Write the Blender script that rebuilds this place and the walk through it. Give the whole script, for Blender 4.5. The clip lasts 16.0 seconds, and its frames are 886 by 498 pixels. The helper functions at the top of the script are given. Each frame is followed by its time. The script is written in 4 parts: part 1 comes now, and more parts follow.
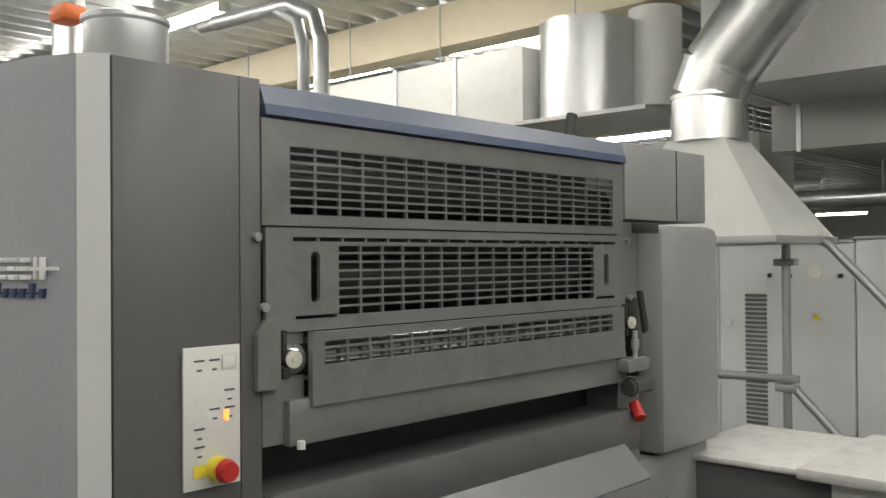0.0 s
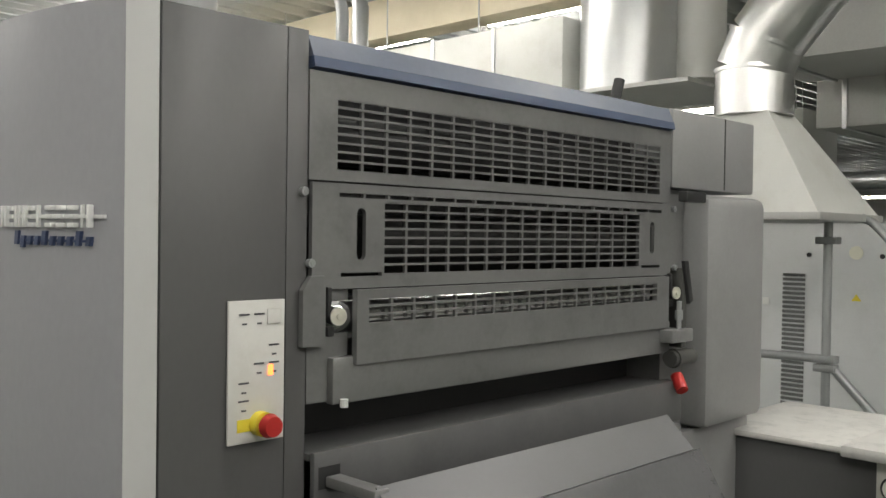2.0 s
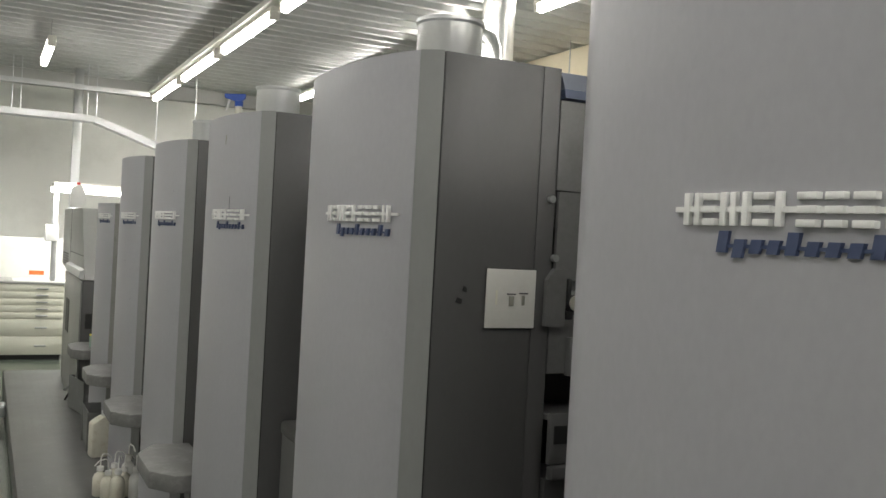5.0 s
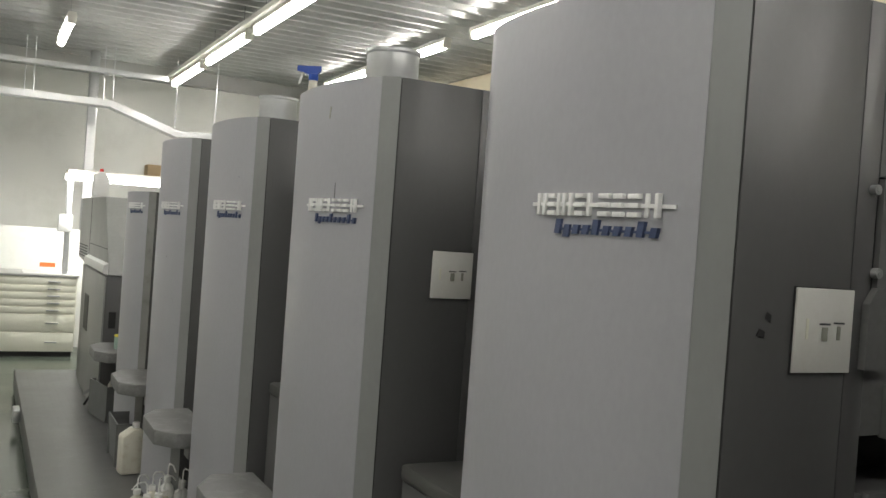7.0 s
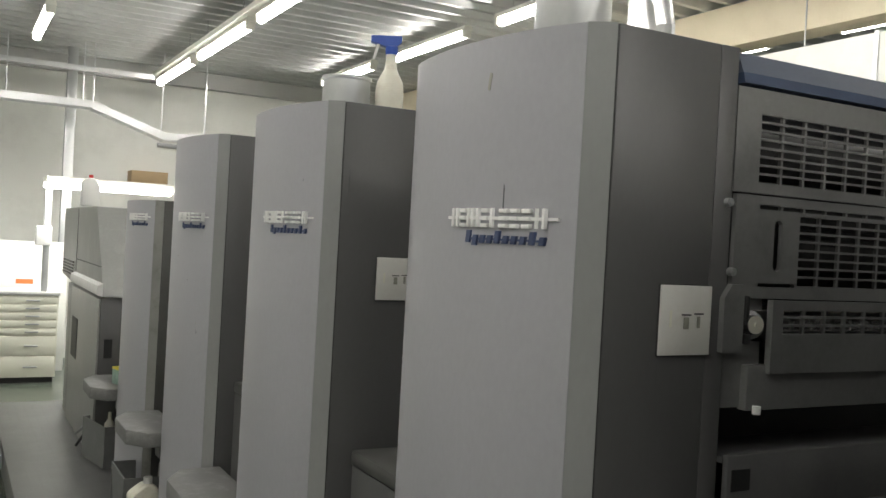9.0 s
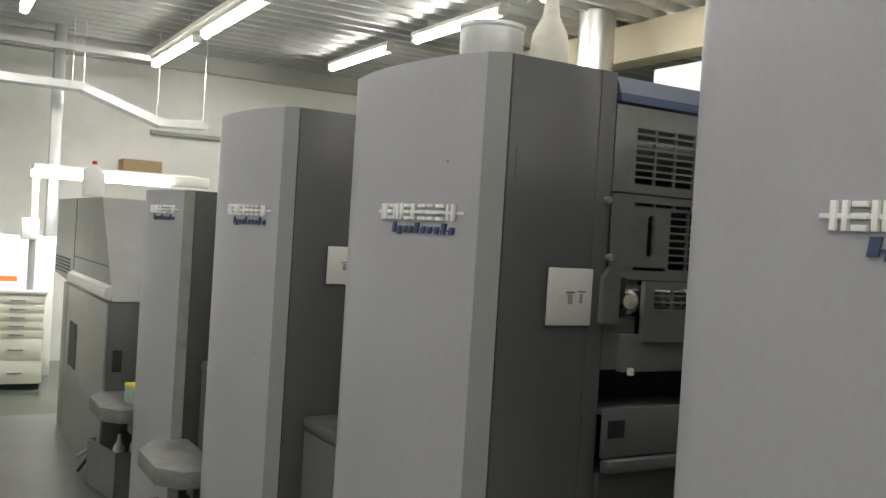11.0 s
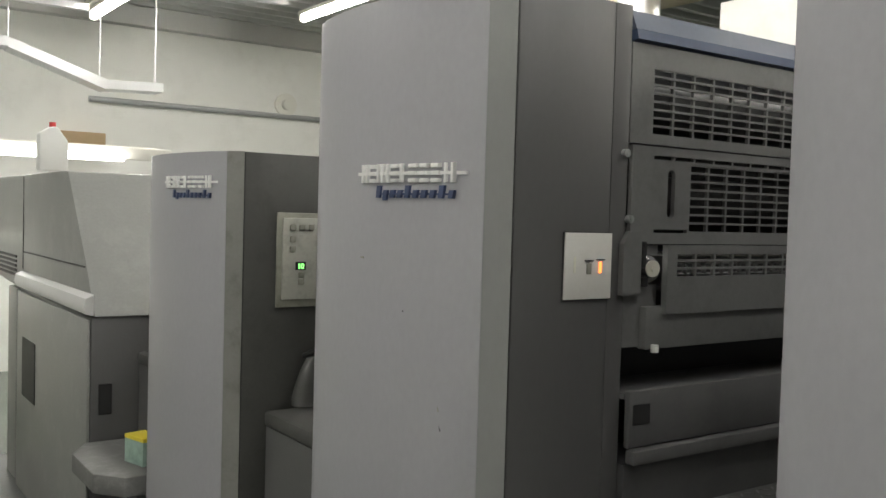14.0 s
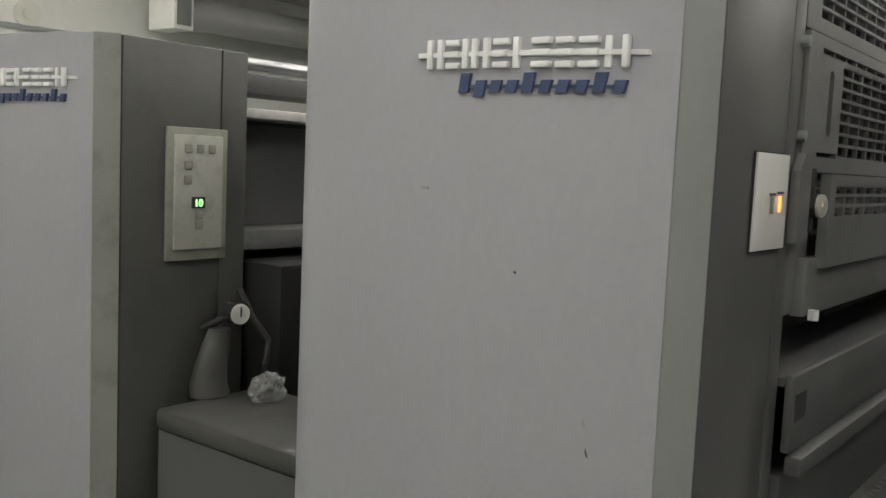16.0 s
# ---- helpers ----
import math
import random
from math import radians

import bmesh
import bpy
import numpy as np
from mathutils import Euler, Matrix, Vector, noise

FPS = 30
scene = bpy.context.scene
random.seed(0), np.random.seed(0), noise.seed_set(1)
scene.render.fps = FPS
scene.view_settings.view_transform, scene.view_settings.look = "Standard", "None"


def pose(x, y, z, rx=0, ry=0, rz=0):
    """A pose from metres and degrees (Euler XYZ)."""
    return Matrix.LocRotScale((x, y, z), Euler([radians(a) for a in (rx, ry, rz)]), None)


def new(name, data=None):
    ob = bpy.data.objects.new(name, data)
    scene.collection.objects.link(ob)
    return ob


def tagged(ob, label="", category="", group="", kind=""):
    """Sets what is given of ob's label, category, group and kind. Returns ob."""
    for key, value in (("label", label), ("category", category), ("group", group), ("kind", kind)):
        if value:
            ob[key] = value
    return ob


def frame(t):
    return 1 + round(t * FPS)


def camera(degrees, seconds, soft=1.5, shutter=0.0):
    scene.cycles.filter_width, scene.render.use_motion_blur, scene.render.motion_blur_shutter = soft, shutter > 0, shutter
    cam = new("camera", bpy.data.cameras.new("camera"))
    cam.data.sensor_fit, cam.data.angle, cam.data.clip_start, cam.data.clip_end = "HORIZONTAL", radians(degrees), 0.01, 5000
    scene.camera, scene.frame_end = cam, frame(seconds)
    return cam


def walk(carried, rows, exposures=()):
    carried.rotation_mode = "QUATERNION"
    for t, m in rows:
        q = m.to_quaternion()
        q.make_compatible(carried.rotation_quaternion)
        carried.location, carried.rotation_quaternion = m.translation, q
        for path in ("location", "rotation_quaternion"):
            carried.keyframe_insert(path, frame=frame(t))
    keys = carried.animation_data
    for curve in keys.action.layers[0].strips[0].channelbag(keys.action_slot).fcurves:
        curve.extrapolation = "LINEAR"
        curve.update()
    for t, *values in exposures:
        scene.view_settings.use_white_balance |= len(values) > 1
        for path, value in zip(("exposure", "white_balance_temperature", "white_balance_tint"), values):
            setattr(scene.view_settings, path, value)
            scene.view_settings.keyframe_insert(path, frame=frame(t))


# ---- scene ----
cam = camera(52.0, 16.0)
EXPOSURES = [(0, 0.28), (3, 0.26), (4, 0.20), (9, 0.27), (12.5, 0.30), (14.5, 0.28), (16, 0.46)]
# t, x, y, z, yaw, pitch, roll
PATH = [
    (0, -0.817, -1.350, 1.732, -47.29, 0.65, 0.49),
    (0.5, -0.805, -1.371, 1.725, -49.15, -0.07, 0.36),
    (1, -0.796, -1.372, 1.716, -49.55, -1.54, 0.09),
    (1.5, -0.803, -1.362, 1.705, -48.48, -1.88, -0.09),
    (2, -0.817, -1.302, 1.701, -45.46, -0.88, -0.78),
    (2.5, -0.845, -1.145, 1.687, -40.88, -0.45, -0.22),
    (3, -0.901, -0.982, 1.681, -36.43, -0.28, 0.31),
    (3.5, -0.924, -0.876, 1.672, -33.37, -0.48, -0.34),
    (4, -0.923, -0.713, 1.671, -29.63, 0.67, -1.38),
    (4.5, -0.931, -0.603, 1.672, -26.98, -0.13, -2.76),
    (6.8, -1.039, 0.198, 1.662, -26.42, -0.85, -3.50),
    (7, -1.059, 0.253, 1.654, -26.86, -0.67, -4.11),
    (7.5, -1.068, 0.503, 1.663, -27.99, 0.77, -3.46),
    (8, -1.105, 0.725, 1.669, -28.28, -0.72, -1.98),
    (8.5, -1.086, 0.971, 1.664, -28.20, 0.38, -1.13),
    (9, -1.101, 1.183, 1.672, -28.60, -0.39, -3.15),
    (11.3, -1.178, 2.195, 1.667, -30.55, -0.72, -3.17),
    (11.5, -1.175, 2.307, 1.677, -30.89, -0.14, -2.02),
    (12, -1.228, 2.539, 1.665, -32.39, -0.85, -2.43),
    (12.5, -1.196, 2.777, 1.654, -32.40, -0.64, -2.23),
    (13, -1.133, 3.050, 1.662, -31.56, -1.53, -4.00),
    (13.5, -1.153, 3.320, 1.664, -33.34, -0.87, -2.17),
    (14, -1.146, 3.557, 1.646, -35.08, -2.15, -1.61),
    (14.5, -1.103, 3.795, 1.634, -33.99, -2.34, -1.95),
    (15, -1.096, 4.012, 1.611, -36.22, -3.90, -4.37),
    (15.5, -1.130, 4.230, 1.601, -45.13, -4.46, -2.16),
    (16, -1.129, 4.397, 1.588, -51.58, -5.36, -2.53),
]
walk(cam, [(t, pose(x, y, z, 90 + pitch, roll, yaw)) for t, x, y, z, yaw, pitch, roll in PATH], EXPOSURES)

# ---- light and world ----
world = bpy.data.worlds.new("world")
scene.world = world
world.use_nodes = True
world.node_tree.nodes["Background"].inputs[0].default_value = (0.8, 0.85, 0.9, 1)
world.node_tree.nodes["Background"].inputs[1].default_value = 0.05
LAMP_W = 7.0      # watts for one luminaire
TUBE = 17.0        # glow of a bare tube

P = 1.2            # pitch of the printing units
CEIL = 3.70
BACK = 13.2


# ---- materials ----
def mat(name, base, rough=0.5, metal=0.0, vary=0.12, scale=3.0, grain=0.02, bump=0.0, bscale=120.0, dirt=None, dirt_amt=0.0,
        emit=0.0, stretch=(1, 1, 1), coat=0.0, trans=0.0):
    m = bpy.data.materials.new(name)
    m.use_nodes = True
    nt = m.node_tree
    n, l = nt.nodes, nt.links
    b = n["Principled BSDF"]
    b.inputs["Metallic"].default_value = metal
    b.inputs["Coat Weight"].default_value = coat
    b.inputs["Transmission Weight"].default_value = trans
    tc = n.new("ShaderNodeTexCoord")
    mp = n.new("ShaderNodeMapping")
    mp.inputs["Scale"].default_value = stretch
    l.new(tc.outputs["Object"], mp.inputs[0])
    big = n.new("ShaderNodeTexNoise")
    big.inputs["Scale"].default_value, big.inputs["Detail"].default_value = scale, 6
    l.new(mp.outputs[0], big.inputs["Vector"])
    fine = n.new("ShaderNodeTexNoise")
    fine.inputs["Scale"].default_value, fine.inputs["Detail"].default_value = 90, 3
    l.new(mp.outputs[0], fine.inputs["Vector"])
    c = [min(1, max(0, v)) for v in base]
    lo = [v * (1 - vary) for v in c] + [1]
    hi = [min(1, v * (1 + vary)) for v in c] + [1]
    ramp = n.new("ShaderNodeMix")
    ramp.data_type = "RGBA"
    ramp.inputs[6].default_value, ramp.inputs[7].default_value = lo, hi
    l.new(big.outputs["Fac"], ramp.inputs[0])
    g = n.new("ShaderNodeMix")
    g.data_type, g.blend_type = "RGBA", "OVERLAY"
    g.inputs[0].default_value = grain * 4
    l.new(ramp.outputs[2], g.inputs[6])
    l.new(fine.outputs["Fac"], g.inputs[7])
    out = g.outputs[2]
    if dirt:
        d = n.new("ShaderNodeTexNoise")
        d.inputs["Scale"].default_value, d.inputs["Detail"].default_value, d.inputs["Roughness"].default_value = scale * 1.7, 9, 0.7
        l.new(mp.outputs[0], d.inputs["Vector"])
        r = n.new("ShaderNodeMapRange")
        r.inputs[1].default_value, r.inputs[2].default_value, r.inputs[4].default_value = 0.50, 0.76, dirt_amt
        l.new(d.outputs["Fac"], r.inputs[0])
        x = n.new("ShaderNodeMix")
        x.data_type = "RGBA"
        x.inputs[7].default_value = (*dirt, 1)
        l.new(r.outputs[0], x.inputs[0])
        l.new(out, x.inputs[6])
        out = x.outputs[2]
    l.new(out, b.inputs["Base Color"])
    rr = n.new("ShaderNodeMapRange")
    rr.inputs[3].default_value, rr.inputs[4].default_value = max(0.02, rough - 0.08), min(1, rough + 0.1)
    l.new(big.outputs["Fac"], rr.inputs[0])
    l.new(rr.outputs[0], b.inputs["Roughness"])
    if bump:
        bn = n.new("ShaderNodeTexNoise")
        bn.inputs["Scale"].default_value = bscale
        l.new(mp.outputs[0], bn.inputs["Vector"])
        bp = n.new("ShaderNodeBump")
        bp.inputs["Strength"].default_value, bp.inputs["Distance"].default_value = bump, 0.002
        l.new(bn.outputs["Fac"], bp.inputs["Height"])
        l.new(bp.outputs[0], b.inputs["Normal"])
    if emit:
        b.inputs["Emission Color"].default_value = (*c, 1)
        b.inputs["Emission Strength"].default_value = emit
    return m


M = dict(
    cover=mat("grey_cover_paint", (0.35, 0.35, 0.37), 0.33, vary=0.09, scale=2.2, grain=0.015, stretch=(1, 1, 0.6)),
    # cover grey taken down a step: the corner facet's shade is in this colour
    strip=mat("shaded_grey_trim", (0.27, 0.275, 0.27), 0.33, vary=0.1, grain=0.015, scale=4, stretch=(1, 1, 0.4)),
    side=mat("dark_grey_side_paint", (0.104, 0.103, 0.102), 0.33, vary=0.16, grain=0.015, scale=2.0, stretch=(1, 1, 0.5)),
    guard=mat("dark_guard_metal", (0.25, 0.25, 0.248), 0.33, metal=0.4, vary=0.15, scale=4, grain=0.02, dirt=(0.12, 0.12, 0.118), dirt_amt=0.5),
    bar=mat("worn_grille_steel", (0.24, 0.24, 0.237), 0.32, metal=0.5, vary=0.2, scale=20),
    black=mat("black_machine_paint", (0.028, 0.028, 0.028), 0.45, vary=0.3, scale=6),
    tray=mat("dusty_dark_tray", (0.115, 0.115, 0.115), 0.5, vary=0.3, scale=4, dirt=(0.16, 0.16, 0.155), dirt_amt=0.5),
    blue=mat("slate_blue_paint", (0.12, 0.14, 0.19), 0.36, vary=0.1, scale=3, dirt=(0.2, 0.2, 0.22), dirt_amt=0.3),
    bluestripe=mat("deep_blue_stripe_paint", (0.05, 0.075, 0.14), 0.36, vary=0.1, scale=3),
    grimeplate=mat("grimy_display_plate", (0.46, 0.46, 0.41), 0.5, vary=0.15, scale=9, dirt=(0.2, 0.2, 0.17), dirt_amt=0.7),
    bluelet=mat("navy_lettering", (0.05, 0.07, 0.14), 0.4),
    white=mat("white_lettering", (0.78, 0.78, 0.76), 0.35, vary=0.04),
    plate=mat("off_white_control_plate", (0.72, 0.71, 0.67), 0.42, vary=0.05, scale=8, dirt=(0.5, 0.48, 0.4), dirt_amt=0.35),
    bezel=mat("soiled_plate_bezel", (0.30, 0.30, 0.25), 0.5, vary=0.2, scale=20, dirt=(0.12, 0.12, 0.09), dirt_amt=0.6),
    mark=mat("dark_print", (0.08, 0.08, 0.085), 0.5),
    yellow=mat("yellow_label", (0.80, 0.66, 0.06), 0.45),
    red=mat("red_plastic", (0.52, 0.035, 0.03), 0.35, vary=0.1, scale=20),
    orange=mat("orange_indicator", (1.0, 0.22, 0.05), 0.4, emit=2.2),
    green=mat("green_digits", (0.25, 1.0, 0.2), 0.4, emit=3.0),
    chrome=mat("chrome", (0.72, 0.72, 0.72), 0.16, metal=1.0, vary=0.08, scale=6),
    brass=mat("pale_brass", (0.78, 0.76, 0.66), 0.3, metal=0.4),
    galv=mat("galvanised_sheet", (0.62, 0.63, 0.63), 0.34, metal=0.85, vary=0.12, scale=5),
    steelpipe=mat("grey_steel_pipe", (0.42, 0.43, 0.43), 0.42, metal=0.5, vary=0.12, scale=8),
    duct=mat("dull_duct_sheet", (0.50, 0.50, 0.48), 0.5, metal=0.35, vary=0.1, scale=2),
    whiteduct=mat("pale_duct_sheet", (0.78, 0.78, 0.74), 0.45, vary=0.08, scale=2, dirt=(0.55, 0.53, 0.46), dirt_amt=0.4),
    cream=mat("cream_beam_paint", (0.70, 0.62, 0.46), 0.55, vary=0.08, scale=2, dirt=(0.55, 0.46, 0.32), dirt_amt=0.35),
    wall=mat("white_wall_paint", (0.80, 0.80, 0.755), 0.8, vary=0.06, scale=1.2, bump=0.2, bscale=60, dirt=(0.58, 0.57, 0.52), dirt_amt=0.4),
    ceil=mat("galvanised_roof_deck", (0.56, 0.57, 0.55), 0.36, metal=0.6, vary=0.15, scale=1.5, dirt=(0.3, 0.3, 0.29), dirt_amt=0.4),
    floor=mat("grey_green_floor", (0.085, 0.10, 0.08), 0.2, vary=0.12, scale=1.5, dirt=(0.13, 0.14, 0.125), dirt_amt=0.5),
    tread=mat("worn_aluminium_tread", (0.13, 0.13, 0.127), 0.4, metal=0.3, vary=0.2, scale=3, dirt=(0.18, 0.18, 0.175), dirt_amt=0.6),
    step=mat("dusty_grey_step", (0.175, 0.175, 0.17), 0.5, vary=0.18, scale=6, bump=0.4, bscale=80, dirt=(0.36, 0.36, 0.35), dirt_amt=0.6),
    feeder=mat("scuffed_grey_feeder", (0.31, 0.315, 0.30), 0.36, metal=0.2, vary=0.14, scale=3, dirt=(0.42, 0.42, 0.40), dirt_amt=0.6),
    chest=mat("cream_cabinet_paint", (0.76, 0.75, 0.64), 0.45, vary=0.05, scale=3),
    binm=mat("grey_plastic_bin", (0.16, 0.165, 0.16), 0.5, vary=0.15, scale=5, dirt=(0.27, 0.27, 0.26), dirt_amt=0.4),
    jug=mat("milky_plastic", (0.68, 0.66, 0.56), 0.4, vary=0.1, scale=14, dirt=(0.45, 0.36, 0.24), dirt_amt=0.5),
    whitep=mat("white_plastic", (0.8, 0.8, 0.77), 0.35, vary=0.05, dirt=(0.6, 0.58, 0.5), dirt_amt=0.3),
    bluep=mat("blue_plastic", (0.03, 0.09, 0.42), 0.35),
    orangep=mat("orange_plastic", (0.75, 0.17, 0.04), 0.4),
    paper=mat("white_paper", (0.82, 0.82, 0.80), 0.7, vary=0.03),
    cardb=mat("brown_cardboard", (0.36, 0.26, 0.15), 0.8, vary=0.15, scale=10),
    carton=mat("green_white_carton", (0.30, 0.42, 0.36), 0.6, vary=0.5, scale=25),
    cabinet=mat("light_grey_switchgear_paint", (0.66, 0.67, 0.67), 0.42, vary=0.05, scale=2, dirt=(0.42, 0.42, 0.4), dirt_amt=0.3),
    railgrey=mat("satin_grey_sheet", (0.15, 0.15, 0.155), 0.33, vary=0.06, scale=3, grain=0.01),
    palestrip=mat("pale_trim_paint", (0.66, 0.66, 0.65), 0.32, vary=0.04, grain=0.01, dirt=(0.5, 0.5, 0.47), dirt_amt=0.3, stretch=(1, 1, 0.4)),
    shiny=mat("bright_spiral_duct", (0.74, 0.74, 0.73), 0.33, metal=1.0, vary=0.12, scale=6, bump=0.25, bscale=12),
    drive=mat("mid_grey_drive_cover_paint", (0.27, 0.27, 0.268), 0.34, vary=0.12, scale=3, grain=0.015, dirt=(0.21, 0.21, 0.205), dirt_amt=0.5),
    grimy=mat("oil_stained_dark_paint", (0.075, 0.075, 0.07), 0.35, vary=0.3, scale=5, grain=0.02, dirt=(0.045, 0.045, 0.04), dirt_amt=0.7),
    grimystrip=mat("oil_stained_trim_paint", (0.24, 0.24, 0.225), 0.4, vary=0.15, scale=6, dirt=(0.11, 0.11, 0.09), dirt_amt=0.7),
    rubber=mat("dark_rubber", (0.025, 0.025, 0.025), 0.6),
    tube=mat("lit_tube", (1.0, 0.975, 0.925), 0.4, vary=0, grain=0, emit=TUBE),
    fixture=mat("white_luminaire_enamel", (0.74, 0.73, 0.66), 0.4, vary=0.05, scale=4),
    exitgreen=mat("green_sign", (0.02, 0.35, 0.16), 0.4, emit=0.15),
    dust=mat("white_powder_dust", (0.62, 0.61, 0.58), 0.85, vary=0.15, scale=9, dirt=(0.33, 0.33, 0.32), dirt_amt=0.6),
    bag=mat("clear_plastic_bag", (0.85, 0.85, 0.85), 0.15, vary=0.1, scale=30, bump=0.6, bscale=40, trans=0.85),
    acrylic=mat("smoked_clear_guard", (0.30, 0.30, 0.305), 0.07, vary=0.1, scale=4, trans=0.55, dirt=(0.3, 0.3, 0.29), dirt_amt=0.25),
)


# ---- mesh helpers ----
def bx(bm, x0, x1, y0, y1, z0, z1, bevel=0.0):
    r = bmesh.ops.create_cube(bm, size=1, matrix=Matrix.LocRotScale(((x0 + x1) / 2, (y0 + y1) / 2, (z0 + z1) / 2), None, (x1 - x0, y1 - y0, z1 - z0)))
    if bevel:
        es = {e for v in r["verts"] for e in v.link_edges}
        bmesh.ops.bevel(bm, geom=list(es), offset=bevel, segments=2, affect="EDGES", profile=0.5)
    return bm


def cyl(bm, a, b, r, seg=20, r2=None):
    a, b = Vector(a), Vector(b)
    d = b - a
    m = Matrix.Translation((a + b) / 2) @ d.to_track_quat("Z", "Y").to_matrix().to_4x4()
    bmesh.ops.create_cone(bm, cap_ends=True, segments=seg, radius1=r, radius2=r if r2 is None else r2, depth=d.length, matrix=m)
    return bm


def prism(bm, pts, lo, hi, axis="z", bevel=0.0):
    def at(p, h):
        return {"z": (p[0], p[1], h), "x": (h, p[0], p[1]), "y": (p[0], h, p[1])}[axis]
    a = [bm.verts.new(at(p, lo)) for p in pts]
    b = [bm.verts.new(at(p, hi)) for p in pts]
    fs = [bm.faces.new(a[::-1]), bm.faces.new(b)]
    for i in range(len(pts)):
        j = (i + 1) % len(pts)
        fs.append(bm.faces.new((a[i], a[j], b[j], b[i])))
    bmesh.ops.recalc_face_normals(bm, faces=fs)
    if bevel:
        bmesh.ops.bevel(bm, geom=list({e for f in fs for e in f.edges}), offset=bevel, segments=2, affect="EDGES", profile=0.5)
    return bm


def tubeline(bm, pts, r, seg=12):
    rings = []
    pts = [Vector(p) for p in pts]
    for i, p in enumerate(pts):
        d = (pts[min(i + 1, len(pts) - 1)] - pts[max(i - 1, 0)]).normalized()
        m = Matrix.Translation(p) @ d.to_track_quat("Z", "Y").to_matrix().to_4x4()
        rings.append([bm.verts.new(m @ Vector((r * math.cos(2 * math.pi * k / seg), r * math.sin(2 * math.pi * k / seg), 0))) for k in range(seg)])
    for a, b in zip(rings, rings[1:]):
        for k in range(seg):
            bm.faces.new((a[k], a[(k + 1) % seg], b[(k + 1) % seg], b[k]))
    bm.faces.new(rings[0][::-1])
    bm.faces.new(rings[-1])
    return bm


def lathe(bm, prof, at=(0, 0, 0), seg=24):
    rings = []
    for r, z in prof:
        rings.append([bm.verts.new((at[0] + r * math.cos(2 * math.pi * k / seg), at[1] + r * math.sin(2 * math.pi * k / seg), at[2] + z)) for k in range(seg)])
    for a, b in zip(rings, rings[1:]):
        for k in range(seg):
            bm.faces.new((a[k], a[(k + 1) % seg], b[(k + 1) % seg], b[k]))
    bm.faces.new(rings[0][::-1])
    bm.faces.new(rings[-1])
    return bm


def data(bm, name, material, smooth=None):
    me = bpy.data.meshes.new(name)
    bm.to_mesh(me)
    bm.free()
    me.materials.append(M[material])
    if smooth:
        for p in me.polygons:
            p.use_smooth = True
        me.set_sharp_from_angle(angle=radians(smooth))
    return me


def part(name, bm, material, parent, label="", smooth=35):
    ob = new(name, data(bm, name, material, smooth))
    ob.parent = parent
    return tagged(ob, label)


def thing(name, label, category, group="", at=(0, 0, 0), rz=0.0):
    e = new(name)
    e.matrix_basis = pose(*at, 0, 0, rz)
    e.empty_display_size = 0.1
    return tagged(e, label, category, group)


def solid(name, bm, material, label, category, group="", kind="", smooth=35):
    return tagged(new(name, data(bm, name, material, smooth)), label, category, group, kind)


def box(*a, **k):
    return bx(bmesh.new(), *a, **k)


# ---- hall ----
solid("floor", box(-6, 34, -8, BACK, -0.1, 0), "floor", "worn glossy grey-green painted concrete floor", "floor", kind="structure")
solid("wall_north", box(-6.2, 34.2, BACK, BACK + 0.2, -0.1, CEIL + 0.3), "wall", "off-white painted hall end wall", "wall", kind="structure")
# south wall is out of view; its distance is set for bounce onto the press
solid("wall_south", box(-6.2, 34.2, -8.2, -8, -0.1, CEIL + 0.3), "wall", "unseen off-white closing wall, placed to bounce light", "wall", kind="structure")
solid("wall_west", box(-6.2, -6, -8, BACK, -0.1, CEIL + 0.3), "wall", "off-white painted hall side wall", "wall", kind="structure")
solid("wall_east", box(34, 34.2, -8, BACK, -0.1, CEIL + 0.3), "wall", "off-white painted hall side wall", "wall", kind="structure")


def ceiling():
    bm = bmesh.new()
    pts, y, pitch = [], -8.0, 0.25
    while y < BACK:
        pts += [(y, CEIL), (y + 0.055, CEIL), (y + 0.095, CEIL + 0.085), (y + 0.21, CEIL + 0.085)]
        y += pitch
    pts.append((BACK, CEIL))
    lo = [bm.verts.new((-6, a, b)) for a, b in pts]
    hi = [bm.verts.new((34, a, b)) for a, b in pts]
    for i in range(len(pts) - 1):
        bm.faces.new((lo[i], lo[i + 1], hi[i + 1], hi[i]))
    bx(bm, -6.2, 34.2, -8.2, BACK + 0.2, CEIL + 0.12, CEIL + 0.2)
    solid("ceiling", bm, "ceil", "corrugated galvanised steel roof deck", "ceiling", kind="structure", smooth=0)


ceiling()
solid("trim", box(4.30, 4.55, -7.9, BACK - 0.004, 3.36, CEIL - 0.004, bevel=0.01), "cream", "cream-painted concrete roof beam", "beam", kind="structure")
solid("trim", box(-6, 34, BACK - 0.14, BACK - 0.004, CEIL - 0.2, CEIL - 0.004), "duct", "grey steel edge beam under the roof deck", "beam", kind="structure")


